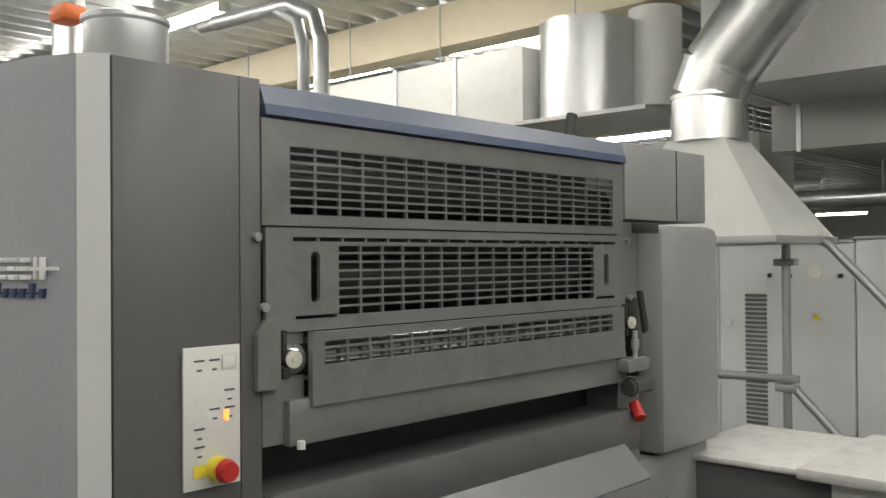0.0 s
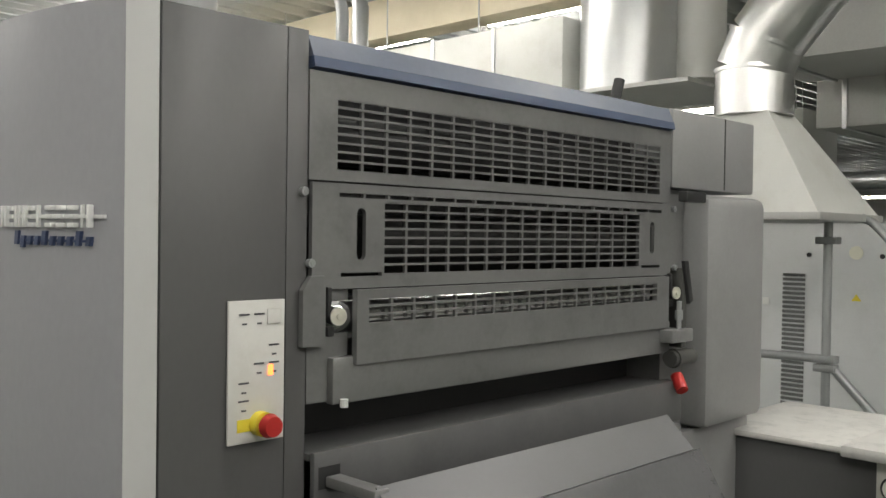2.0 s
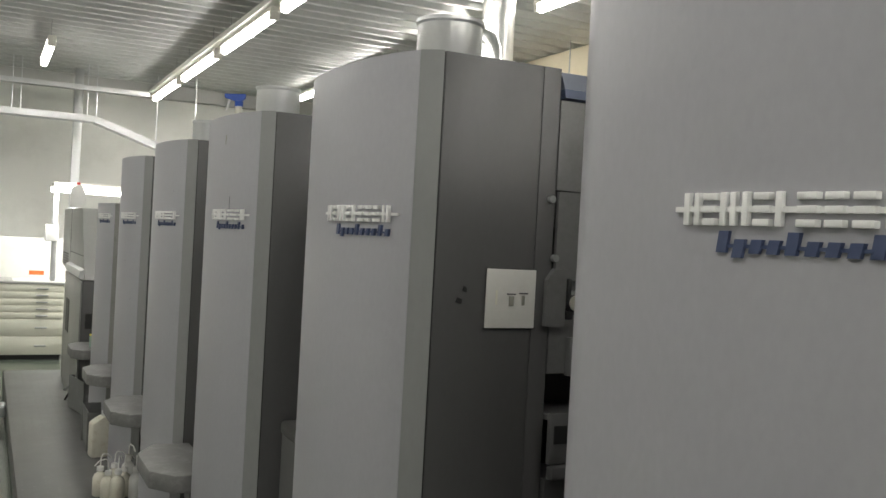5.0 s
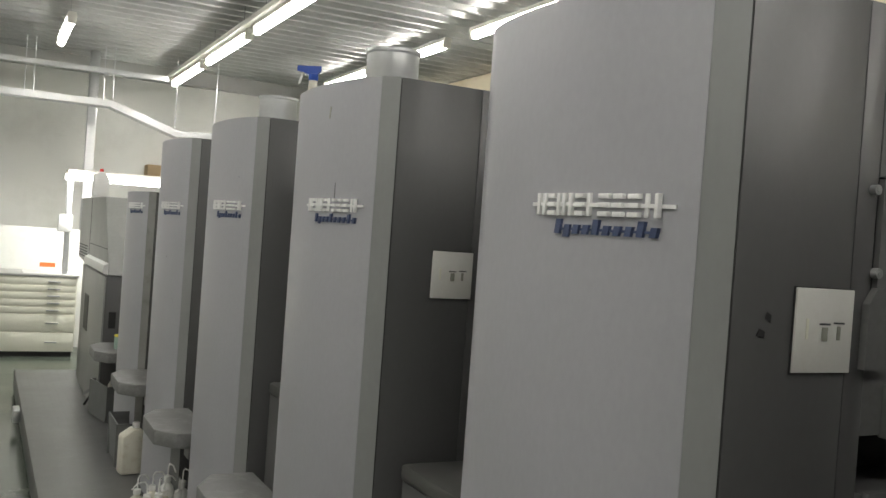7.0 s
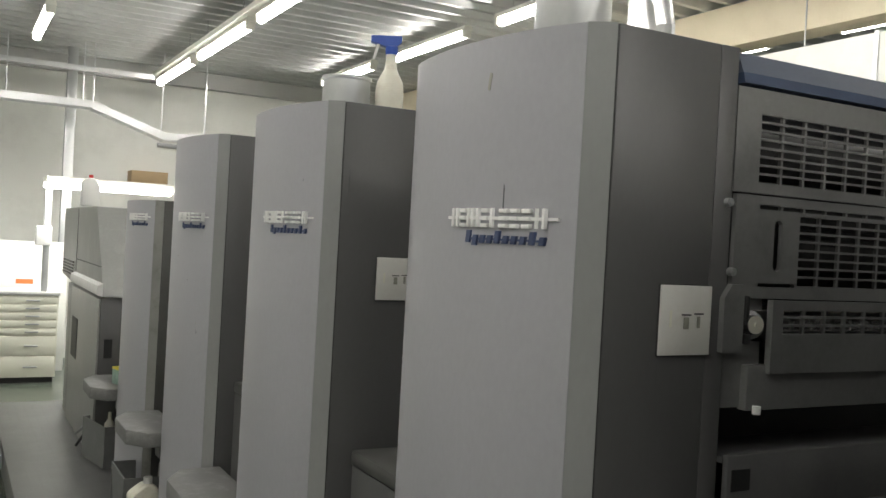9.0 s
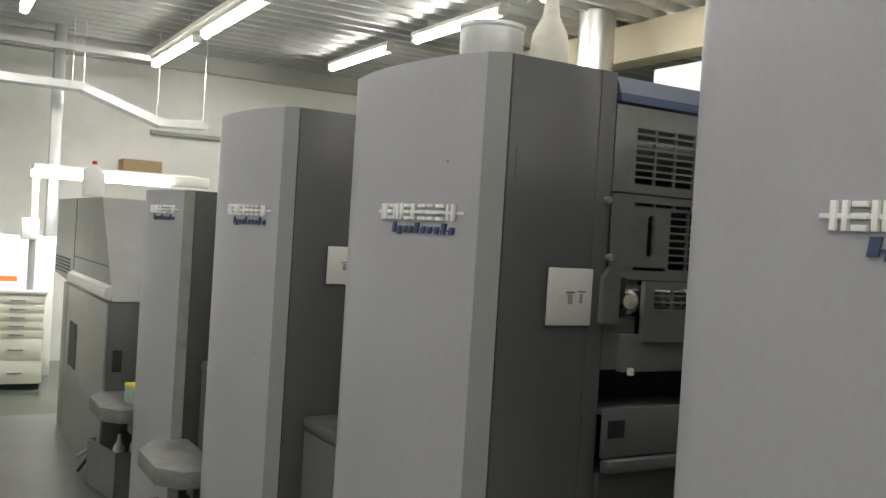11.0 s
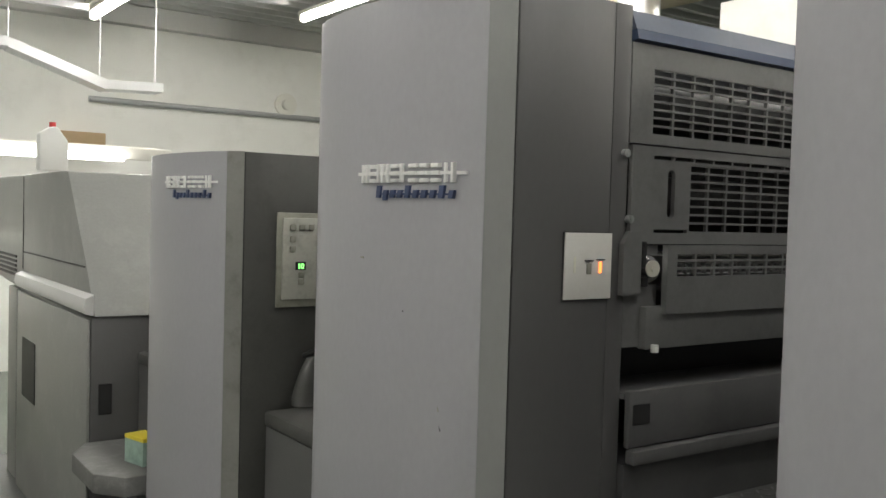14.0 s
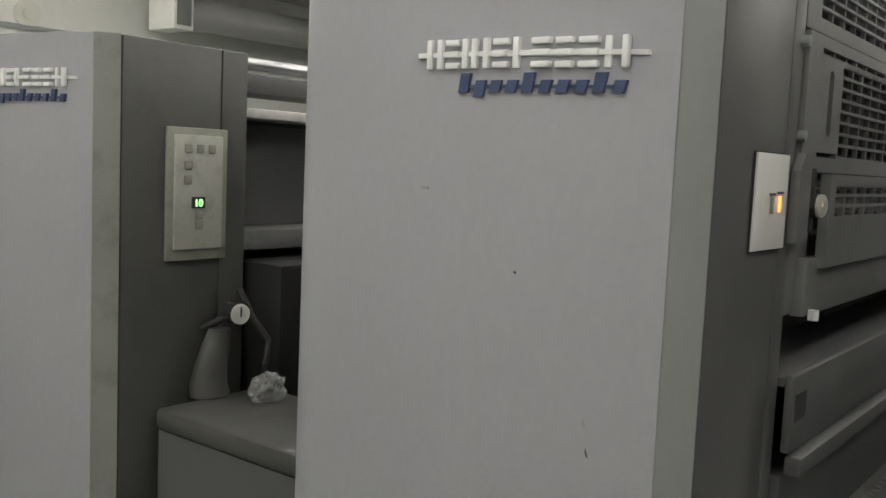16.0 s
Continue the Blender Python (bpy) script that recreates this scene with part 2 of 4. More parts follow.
# ---- luminaires ----
def luminaire(x, y0, y1, z, label, group, light=True):
    e = thing("ceiling_light", label, "ceiling light", group, at=(x, (y0 + y1) / 2, z))
    h = (y1 - y0) / 2
    bm = bmesh.new()
    prism(bm, [(-0.045, 0.035), (-0.035, 0.075), (0.035, 0.075), (0.045, 0.035)], -h, h, "y")
    part("batten", bm, "fixture", e)
    bm = bmesh.new()
    cyl(bm, (0, -h + 0.05, 0.0), (0, h - 0.05, 0.0), 0.036, 14)
    part("tube", bm, "tube", e, "lit white fluorescent tube")
    for s in (-1, 1):
        part("end_cap", box(-0.04, 0.04, s * (h - 0.03) - 0.02, s * (h - 0.03) + 0.02, -0.03, 0.05, bevel=0.005), "fixture", e)
        bm = bmesh.new()
        cyl(bm, (0, s * h * 0.7, 0.07), (0, s * h * 0.7, CEIL - z + 0.09), 0.004, 6)
        part("hanger", bm, "steelpipe", e)
    if light:
        la = bpy.data.lights.new("tube_light", "AREA")
        la.shape, la.size, la.size_y, la.energy, la.color = "RECTANGLE", 0.14, h * 2 - 0.1, LAMP_W, (1.0, 0.975, 0.93)
        lo = new("tube_light", la)
        lo.parent = e
        lo.matrix_basis = pose(0, 0, -0.04)
    return e


# the three at negative y are unseen fill lamps for south-facing panels
for y in (10.6, 8.6, 6.6, 4.6, 2.6, -1.4, -3.4, -5.4):
    luminaire(1.05, y + 0.08, y + 1.86, 3.40, "long white fluorescent batten in a run extended by added fill lamps", "lights over the press")
solid("cable_trunking", box(0.97, 1.13, 2.6, 12.5, 3.475, 3.53, bevel=0.008), "fixture", "cream lighting trunking above the press", "trunking")
# row carried on out of view at negative y, added to brighten south faces
for y in (10.35, 8.3, 6.25, 4.2, 2.15, -1.9, -3.95, -6.0):
    luminaire(2.92, y, y + 1.55, 3.56, "hanging white fluorescent luminaire, row extended by added fill lamps", "lights behind the press")
# only y 9.3 is a known lamp; the rest are added to light the covers
for y in (9.3, 6.6, 4.6, 2.6, 0.6, -1.4, -3.4, -5.4):
    luminaire(-0.43 if y > 9 else -1.6 if y > 5 else -1.3, y + (0.14 if y > 9 else 0), y + 1.55, 3.44, "hanging white fluorescent luminaire in an aisle row mostly added as fill", "lights over the aisle")
# two more unseen lamps, added to lift the first unit's end face
for y in (-3.2, -5.3):
    luminaire(-0.3, y, y + 1.55, 3.44, "hanging white fluorescent luminaire in an aisle row mostly added as fill", "lights over the aisle")
# unseen fill lamps, added to throw light sideways on the front covers
for y in (8.0, 4.4, 0.8):
    luminaire(-3.0, y, y + 1.55, 3.44, "added fluorescent fill lamp over the far aisle, out of view", "lights over the far aisle")
for y in (6.7, 4.6, 2.5):
    luminaire(5.0, y, y + 1.45, 3.52, "hanging white fluorescent luminaire, row extended by added fill lamps beyond the beam", "lights beyond the beam")
# x 27.5 is a known lamp; 10.5 to 20 are added to brighten the far hall
for x, y in ((6.6, 3.0), (6.6, -0.8), (10.5, 4.5), (10.5, -1.0), (15.0, 5.0), (20.0, 6.0), (27.5, 7.6)):
    luminaire(x, y, y + 1.6, 3.44 if x < 12 else 3.0, "hanging white fluorescent luminaire over the drive side, row partly added as fill", "lights over the drive side")


# ---- printing unit ----
CURVE = [(-0.1638, 0.0312), (-0.178, 0.06), (-0.195, 0.10), (-0.208, 0.15), (-0.218, 0.20), (-0.2255, 0.25), (-0.230, 0.30), (-0.2325, 0.35),
         (-0.2325, 0.40), (-0.230, 0.45), (-0.225, 0.50), (-0.216, 0.55), (-0.205, 0.585), (-0.19, 0.605)]
GX0, GX1 = 0.165, 1.39


def surf_x(y):
    for (xa, ya), (xb, yb) in zip(CURVE, CURVE[1:]):
        if ya <= y <= yb:
            return xa + (xb - xa) * (y - ya) / (yb - ya)
    return -0.2


def emblem(e, z):
    # a cross bar with ten raised blocks on it, and a navy bar with short slanted blocks below
    def bar(ya, yb, za, zb, proud):
        ys = [ya + (yb - ya) * i / 10 for i in range(11)]
        return prism(bmesh.new(), [(surf_x(y) - proud, y) for y in ys] + [(surf_x(y) + 0.003, y) for y in ys[::-1]], za, zb)
    bm = bar(0.352, 0.060, z + 0.0095, z + 0.0155, 0.004)
    em = part("maker_emblem", bm, "white", e, "raised white metal emblem")
    y1 = 0.338
    for i, w in enumerate((0.024, 0.020, 0.008, 0.025, 0.022, 0.018, 0.025, 0.022, 0.025, 0.029)):
        y0 = y1 - w
        xs = surf_x((y0 + y1) / 2)
        if i in (0, 2, 3, 5, 9):
            cuts = [(y0, y1)] if w < 0.01 else [(y1 - 0.0085, y1)] if i == 5 else [(y1 - 0.0085, y1), (y0, y0 + 0.0075)]
            for ca, cb in cuts:
                part("emblem_block", box(xs - 0.006, xs + 0.003, ca, cb, z - 0.005, z + 0.031, bevel=0.001), "white", em)
        else:
            for k in range(3):
                part("emblem_block", box(xs - 0.006, xs + 0.003, y0, y1, z - 0.005 + k * 0.0138, z + 0.0025 + k * 0.0138, bevel=0.001), "white", em)
        y1 = y0 - 0.0045
    bm = bar(0.286, 0.083, z - 0.0285, z - 0.0245, 0.0025)
    em = part("type_emblem", bm, "bluelet", e, "navy blue raised type emblem")
    for i in range(10):
        ya = 0.290 - i * 0.0212
        xs = surf_x(ya - 0.008)
        hgt = 0.026 if i in (0, 4, 8) else 0.0165
        bm = bmesh.new()
        lo, hi = z - 0.034 - (0.005 if i == 1 else 0), z - 0.034 + hgt * 0.9
        prism(bm, [(ya, lo), (ya - 0.0145, lo), (ya - 0.0185, hi), (ya - 0.004, hi)], xs - 0.0035, xs + 0.003, "x")
        part("emblem_block", bm, "bluelet", em)


def control_small(e, lit):
    pl = part("control_plate", box(0.0, 0.121, -0.006, -0.001, 1.495, 1.62, bevel=0.0012), "plate", e, "off-white control plate")
    part("recess_edge", box(-0.0015, 0.1225, -0.003, -0.0005, 1.4935, 1.6215), "black", pl)
    for i, (x, z) in enumerate(((0.050, 1.566), (0.080, 1.568))):
        part("print_mark", box(x, x + 0.022, -0.0072, -0.0058, z, z + 0.0028), "mark", pl)
        part("button", box(x + (0.007 if i else 0.005), x + (0.014 if i else 0.017), -0.0078, -0.0058, z - 0.024, z - 0.003, bevel=0.0008), "orange" if lit and i else "bezel", pl, "lit orange indicator" if lit and i else "")
    part("smudge", box(0.022, 0.027, -0.0068, -0.0058, 1.545, 1.575), "chest", pl)


def control_large(e):
    pl = part("control_plate", box(0.0, 0.112, -0.006, -0.001, 1.347, 1.587, bevel=0.0012), "plate", e, "tall off-white control plate")
    for x, z in ((0.02, 1.562), (0.05, 1.562), (0.08, 1.565), (0.08, 1.508), (0.05, 1.478), (0.08, 1.478), (0.02, 1.447), (0.02, 1.417)):
        part("print_mark", box(x, x + 0.020, -0.0072, -0.0058, z, z + 0.003), "mark", pl)
        part("print_mark", box(x + 0.006, x + 0.015, -0.0070, -0.0058, z - 0.016, z - 0.013), "mark", pl)
    part("button_frame", box(0.075, 0.103, -0.0085, -0.0058, 1.545, 1.572, bevel=0.002), "plate", pl)
    part("indicator", box(0.078, 0.088, -0.0085, -0.0058, 1.458, 1.476, bevel=0.002), "orange", pl, "lit orange indicator")
    part("yellow_label", box(0.018, 0.070, -0.0072, -0.0058, 1.367, 1.388), "yellow", pl, "yellow label")
    bm = bmesh.new()
    cyl(bm, (0.062, -0.006, 1.378), (0.062, -0.024, 1.378), 0.021)
    part("button_collar", bm, "yellow", pl, "yellow stop button collar")
    bm = bmesh.new()
    cyl(bm, (0.062, -0.024, 1.378), (0.062, -0.036, 1.378), 0.013)
    cyl(bm, (0.062, -0.036, 1.378), (0.062, -0.050, 1.378), 0.021, r2=0.017)
    part("stop_button", bm, "red", pl, "red mushroom stop button")


def grille(e, x0, x1, z0, z1, cols, rows, y=0.0):
    g = part("grille_edge", box(x0 - 0.003, x1 + 0.003, y + 0.001, y + 0.008, z1 - 0.003, z1 + 0.003), "guard", e)
    hb = data(box(0, x1 - x0, y + 0.0005, y + 0.007, -0.0022, 0.0022), "grille_bar", "bar")
    vb = data(box(-0.003, 0.003, y + 0.002, y + 0.009, 0, z1 - z0), "grille_bar", "bar")
    for i in range(1, rows):
        o = new("grille_bar", hb)
        o.parent, o.location = g, (x0, 0, z0 + (z1 - z0) * i / rows)
    for i in range(1, cols):
        o = new("grille_bar", vb)
        o.parent, o.location = g, (x0 + (x1 - x0) * i / cols, 0, z0)


def plate_with_holes(x0, x1, z0, z1, holes, y0, y1):
    """A sheet in the xz plane with rectangular openings, as a bmesh of thin blocks."""
    xs = sorted({x0, x1, *[h[0] for h in holes], *[h[1] for h in holes]})
    zs = sorted({z0, z1, *[h[2] for h in holes], *[h[3] for h in holes]})
    bm = bmesh.new()
    vv = {}

    def v(x, y, z):
        k = (round(x, 5), round(y, 5), round(z, 5))
        if k not in vv:
            vv[k] = bm.verts.new((x, y, z))
        return vv[k]
    full = {}
    for i in range(len(xs) - 1):
        for j in range(len(zs) - 1):
            cx, cz = (xs[i] + xs[i + 1]) / 2, (zs[j] + zs[j + 1]) / 2
            full[i, j] = not any(h[0] < cx < h[1] and h[2] < cz < h[3] for h in holes)
    for (i, j), f in full.items():
        if not f:
            continue
        a, b, c, d = xs[i], xs[i + 1], zs[j], zs[j + 1]
        bm.faces.new((v(a, y0, c), v(b, y0, c), v(b, y0, d), v(a, y0, d)))
        bm.faces.new((v(a, y1, d), v(b, y1, d), v(b, y1, c), v(a, y1, c)))
        if not full.get((i - 1, j)):
            bm.faces.new((v(a, y0, c), v(a, y0, d), v(a, y1, d), v(a, y1, c)))
        if not full.get((i + 1, j)):
            bm.faces.new((v(b, y0, d), v(b, y0, c), v(b, y1, c), v(b, y1, d)))
        if not full.get((i, j - 1)):
            bm.faces.new((v(b, y0, c), v(a, y0, c), v(a, y1, c), v(b, y1, c)))
        if not full.get((i, j + 1)):
            bm.faces.new((v(a, y0, d), v(b, y0, d), v(b, y1, d), v(a, y1, d)))
    return bm


def column(e, top, strip="strip", side="side"):
    # curved operator-side cover, trim strip, dark end face
    bm = bmesh.new()
    prism(bm, CURVE + [(-0.10, 0.605), (-0.10, 0.034)], 0.22, top)
    part("front_cover", bm, "cover", e, "curved mid-grey painted cover", smooth=20)
    bm = bmesh.new()
    prism(bm, [(-0.1235, 0.0), (-0.1635, 0.0305), (-0.13, 0.0325), (-0.1237, 0.03)], 0.22, top + 0.001)
    part("trim_strip", bm, strip, e, "grey corner strip, shade put into its tone on most units")
    part("joint", box(-0.1235, -0.1172, 0.002, 0.03, 0.22, top - 0.002), "black", e)
    part("side_panel", box(-0.1195, 0.117, 0.0, 0.03, 0.22, top, bevel=0.002), side, e, "dark grey painted end panel")
    part("top_plate", box(-0.1, 0.117, 0.031, 0.60, top - 0.012, top - 0.002), "cover", e)


def printing_unit(k):
    big = k == 0
    e = thing("printing_unit", "dark grey printing unit with curved light front and " + ("tall" if big else "square") + " control plate",
              "printing press", "printing units in a row", at=(0, k * P, 0))
    top = 2.06
    # first unit's strip is paler than the others
    column(e, top, "palestrip" if big else "strip")
    part("side_frame", box(0.1182, 0.162, 0.0, 0.03, 0.22, top, bevel=0.001), "side", e)
    # body behind the guards
    bm = bmesh.new()
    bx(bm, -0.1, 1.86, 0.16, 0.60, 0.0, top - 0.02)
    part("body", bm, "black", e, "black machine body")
    part("end_cover", box(1.40, 1.885, 0.0, 0.6, 1.84, top - 0.002, bevel=0.006), "drive", e)
    part("drive_cover", box(1.52, 1.88, -0.05, 0.6, 1.16, 1.825, bevel=0.03), "drive", e, "rounded grey drive-side cover")
    part("lower_cover", box(1.44, 1.88, 0.0, 0.6, 0.0, 1.155, bevel=0.01), "drive", e)
    part("inner_frame", box(1.40, 1.515, 0.03, 0.16, 1.16, 1.836), "guard", e)
    # blue bar
    bm = bmesh.new()
    prism(bm, [(-0.005, 2.017), (0.012, 2.055), (0.04, 2.057), (0.04, 2.017)], GX0 + 0.004, GX1 + 0.004, "x")
    bar = part("blue_bar", bm, "blue", e, "slate blue painted top bar")
    bm = bmesh.new()
    prism(bm, [(0.01, 1.994), (-0.010, 1.997), (-0.006, 2.0165), (0.04, 2.0165), (0.04, 1.994)], GX0 + 0.004, GX1 + 0.004, "x")
    part("blue_stripe", bm, "bluestripe", bar, "darker blue lower stripe")
    # upper guard
    bm = plate_with_holes(GX0, GX1, 1.797, 1.992, [(0.229, 1.336, 1.818, 1.948)], 0.0, 0.01)
    g = part("upper_guard", bm, "guard", e, "dark metal guard with slotted grille")
    grille(g, 0.229, 1.336, 1.818, 1.948, 18, 8)
    # middle guard with two hand slots
    holes = [(0.341, 1.23, 1.626, 1.763), (0.23, 1.336, 1.768, 1.776), (0.272, 0.294, 1.652, 1.749), (1.281, 1.302, 1.659, 1.743), (0.235, 0.335, 1.622, 1.629), (1.24, 1.33, 1.622, 1.629)]
    g = part("middle_guard", plate_with_holes(GX0 + 0.004, GX1 - 0.004, 1.60, 1.793, holes, -0.006, 0.004), "guard", e, "dark metal guard with two hand slots")
    grille(g, 0.341, 1.23, 1.626, 1.763, 15, 8, -0.006)
    for xa, xb, za, zb in holes[2:4]:
        w = (xb - xa) / 2
        for zz, s in ((za, 1), (zb, -1)):
            for xx, d in ((xa, 1), (xb, -1)):
                arc = [(xx, zz)] + [(xx + d * w * (1 - math.cos(q * math.pi / 8)), zz + s * w * (1 - math.sin(q * math.pi / 8))) for q in range(5)]
                part("slot_fillet", prism(bmesh.new(), arc, -0.0061, 0.0041, "y"), "guard", g, smooth=0)
    sb = data(box(-0.003, 0.003, -0.0045, 0.003, 1.7685, 1.7755), "slot_bar", "guard")
    for i in range(1, 18):
        o = new("slot_bar", sb)
        o.parent, o.location = g, (0.23 + i * 1.106 / 18, 0, 0)
    # lower guard
    holes = [(0.291, 1.295, 1.535, 1.583)]
    g = part("lower_guard", plate_with_holes(0.262, 1.355, 1.46, 1.598, holes, -0.022, -0.008), "guard", e, "dark metal lower guard")
    grille(g, 0.291, 1.295, 1.535, 1.583, 17, 3, -0.022)
    part("apron", box(0.215, 1.38, -0.012, 0.01, 1.39, 1.475, bevel=0.003), "guard", e)
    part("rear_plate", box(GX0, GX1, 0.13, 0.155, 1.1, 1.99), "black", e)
    for z, y, r in ((1.548, 0.047, 0.052), (1.69, 0.075, 0.05), (1.88, 0.08, 0.05)):
        bm = bmesh.new()
        cyl(bm, (GX0 + 0.02, y, z), (GX1 - 0.02, y, z), r, 32)
        part("cylinder", bm, "chrome" if r > 0.05 else "black", e, "polished steel cylinder" if r > 0.05 else "")
    # latches, bolts, gauges
    bm = bmesh.new()
    prism(bm, [(0.145, 1.50), (0.145, 1.60), (0.163, 1.625), (0.195, 1.625), (0.195, 1.50)], -0.014, -0.001, "y")
    part("latch_plate", bm, "guard", e)
    for x, z in ((0.150, 1.775), (0.166, 1.648), (1.40, 1.78), (1.41, 1.62)):
        bm = bmesh.new()
        cyl(bm, (x, 0.0, z), (x, -0.011, z), 0.008, 12)
        cyl(bm, (x, -0.011, z), (x, -0.0125, z), 0.004, 6)
        part("bolt", bm, "steelpipe", e)
    for x in (0.217, 1.39):
        bm = bmesh.new()
        cyl(bm, (x, 0.02, 1.552), (x, -0.020, 1.552), 0.017, 20)
        kn = part("knob_body", bm, "black", e)
        bm = bmesh.new()
        cyl(bm, (x, -0.020, 1.552), (x - 0.001, -0.026, 1.552), 0.0165, 24)
        cyl(bm, (x - 0.001, -0.026, 1.552), (x - 0.001, -0.029, 1.552), 0.006, 12)
        part("knob_face", bm, "brass", kn, "pale brass knob face")
        part("lever", box(x - 0.020, x - 0.010, -0.018, 0.0, 1.552, 1.605, bevel=0.003), "black", kn)
        part("lever_foot", box(x - 0.018, x - 0.002, -0.016, 0.004, 1.515, 1.534, bevel=0.003), "black", kn)
    bm = bmesh.new()
    cyl(bm, (0.235, -0.02, 1.385), (0.235, -0.02, 1.40), 0.008, 10)
    part("nozzle", bm, "whitep", e, "small white nozzle")
    part("hinge_arm", box(1.395, 1.50, -0.05, -0.02, 1.80, 1.83, bevel=0.005), "black", e)
    part("bracket", box(1.33, 1.44, -0.05, 0.02, 1.42, 1.455, bevel=0.004), "guard", e)
    part("latch_back", box(0.167, 0.261, 0.0045, 0.012, 1.395, 1.598), "guard", e)
    part("pivot_plate", box(1.412, 1.437, -0.03, 0.028, 1.40, 1.62, bevel=0.003), "grimy", e, "oily dark pivot plate")
    bm = bmesh.new()
    cyl(bm, (1.36, -0.025, 1.375), (1.47, -0.025, 1.375), 0.022, 16)
    cyl(bm, (1.375, -0.025, 1.375), (1.385, -0.025, 1.375), 0.027, 16)
    part("shaft", bm, "grimy", e, "greasy dark shaft end")
    bm = bmesh.new()
    cyl(bm, (1.395, -0.03, 1.455), (1.395, -0.03, 1.53), 0.007, 10)
    cyl(bm, (1.395, -0.03, 1.48), (1.395, -0.03, 1.505), 0.011, 10)
    part("adjusting_rod", bm, "steelpipe", e, "thin steel adjusting rod")
    bm = bmesh.new()
    prism(bm, [(1.405, 1.64), (1.425, 1.64), (1.455, 1.53), (1.435, 1.52)], -0.04, -0.028, "y", bevel=0.002)
    part("toggle_lever", bm, "black", e, "black toggle lever")
    part("panel_seam", box(1.693, 1.697, -0.0018, 0.002, 1.845, top - 0.004), "black", e)
    # tray and lower works
    part("deck", box(0.167, 1.43, -0.008, 0.13, 1.295, 1.307), "tray", e, "dusty dark metal deck")
    part("deck_front", box(0.167, 1.43, -0.022, -0.0085, 1.20, 1.312, bevel=0.003), "tray", e)
    part("lower_panel", box(0.167, 1.43, -0.012, 0.12, 0.22, 1.165), "tray", e)
    part("pocket", box(0.177, 0.225, -0.0235, -0.0221, 1.245, 1.285), "black", e)
    part("edge_rail", box(0.165, 1.40, -0.04, -0.016, 1.17, 1.198, bevel=0.004), "tray", e)
    bm = bmesh.new()
    cyl(bm, (1.385, -0.05, 1.29), (1.405, -0.02, 1.325), 0.017, 14)
    part("red_cap", bm, "red", e, "red plastic cap")
    emblem(e, 1.71)
    if big:
        control_large(e)
        bm = bmesh.new()
        prism(bm, [(-0.150, 1.272), (-0.146, 1.262), (-0.214, 1.192), (-0.222, 1.20)], 0.20, 1.14, "x")
        part("rail_plate", bm, "railgrey", e, "grey hinged rail")
        bm = bmesh.new()
        prism(bm, [(-0.222, 1.198), (-0.217, 1.192), (-0.30, 1.06), (-0.36, 0.85), (-0.366, 0.85), (-0.306, 1.063)], 0.18, 1.17, "x")
        part("clear_guard", bm, "acrylic", e, "smoked clear plastic guard")
        part("guard_hinge", box(0.19, 0.225, -0.16, -0.024, 1.248, 1.268, bevel=0.004), "guard", e)
    else:
        control_small(e, k == 4)
        part("gallery_plate", box(0.21, 1.40, -0.55, -0.045, 1.05, 1.075, bevel=0.003), "tread", e, "dusty tread plate between the units")
        lug = data(prism(bmesh.new(), [(-0.013, 0.0), (0, -0.003), (0.013, 0.0), (0, 0.003)], 1.0751, 1.0768), "lug", "bar")
        for i in range(22):
            for j in range(5):
                o = new("lug", lug)
                o.parent = e
                o.matrix_basis = pose(0.23 + i * 0.026, -0.07 - j * 0.03, 0, 0, 0, 45 if (i + j) % 2 else -45)
    return e


for k in range(5):
    printing_unit(k)


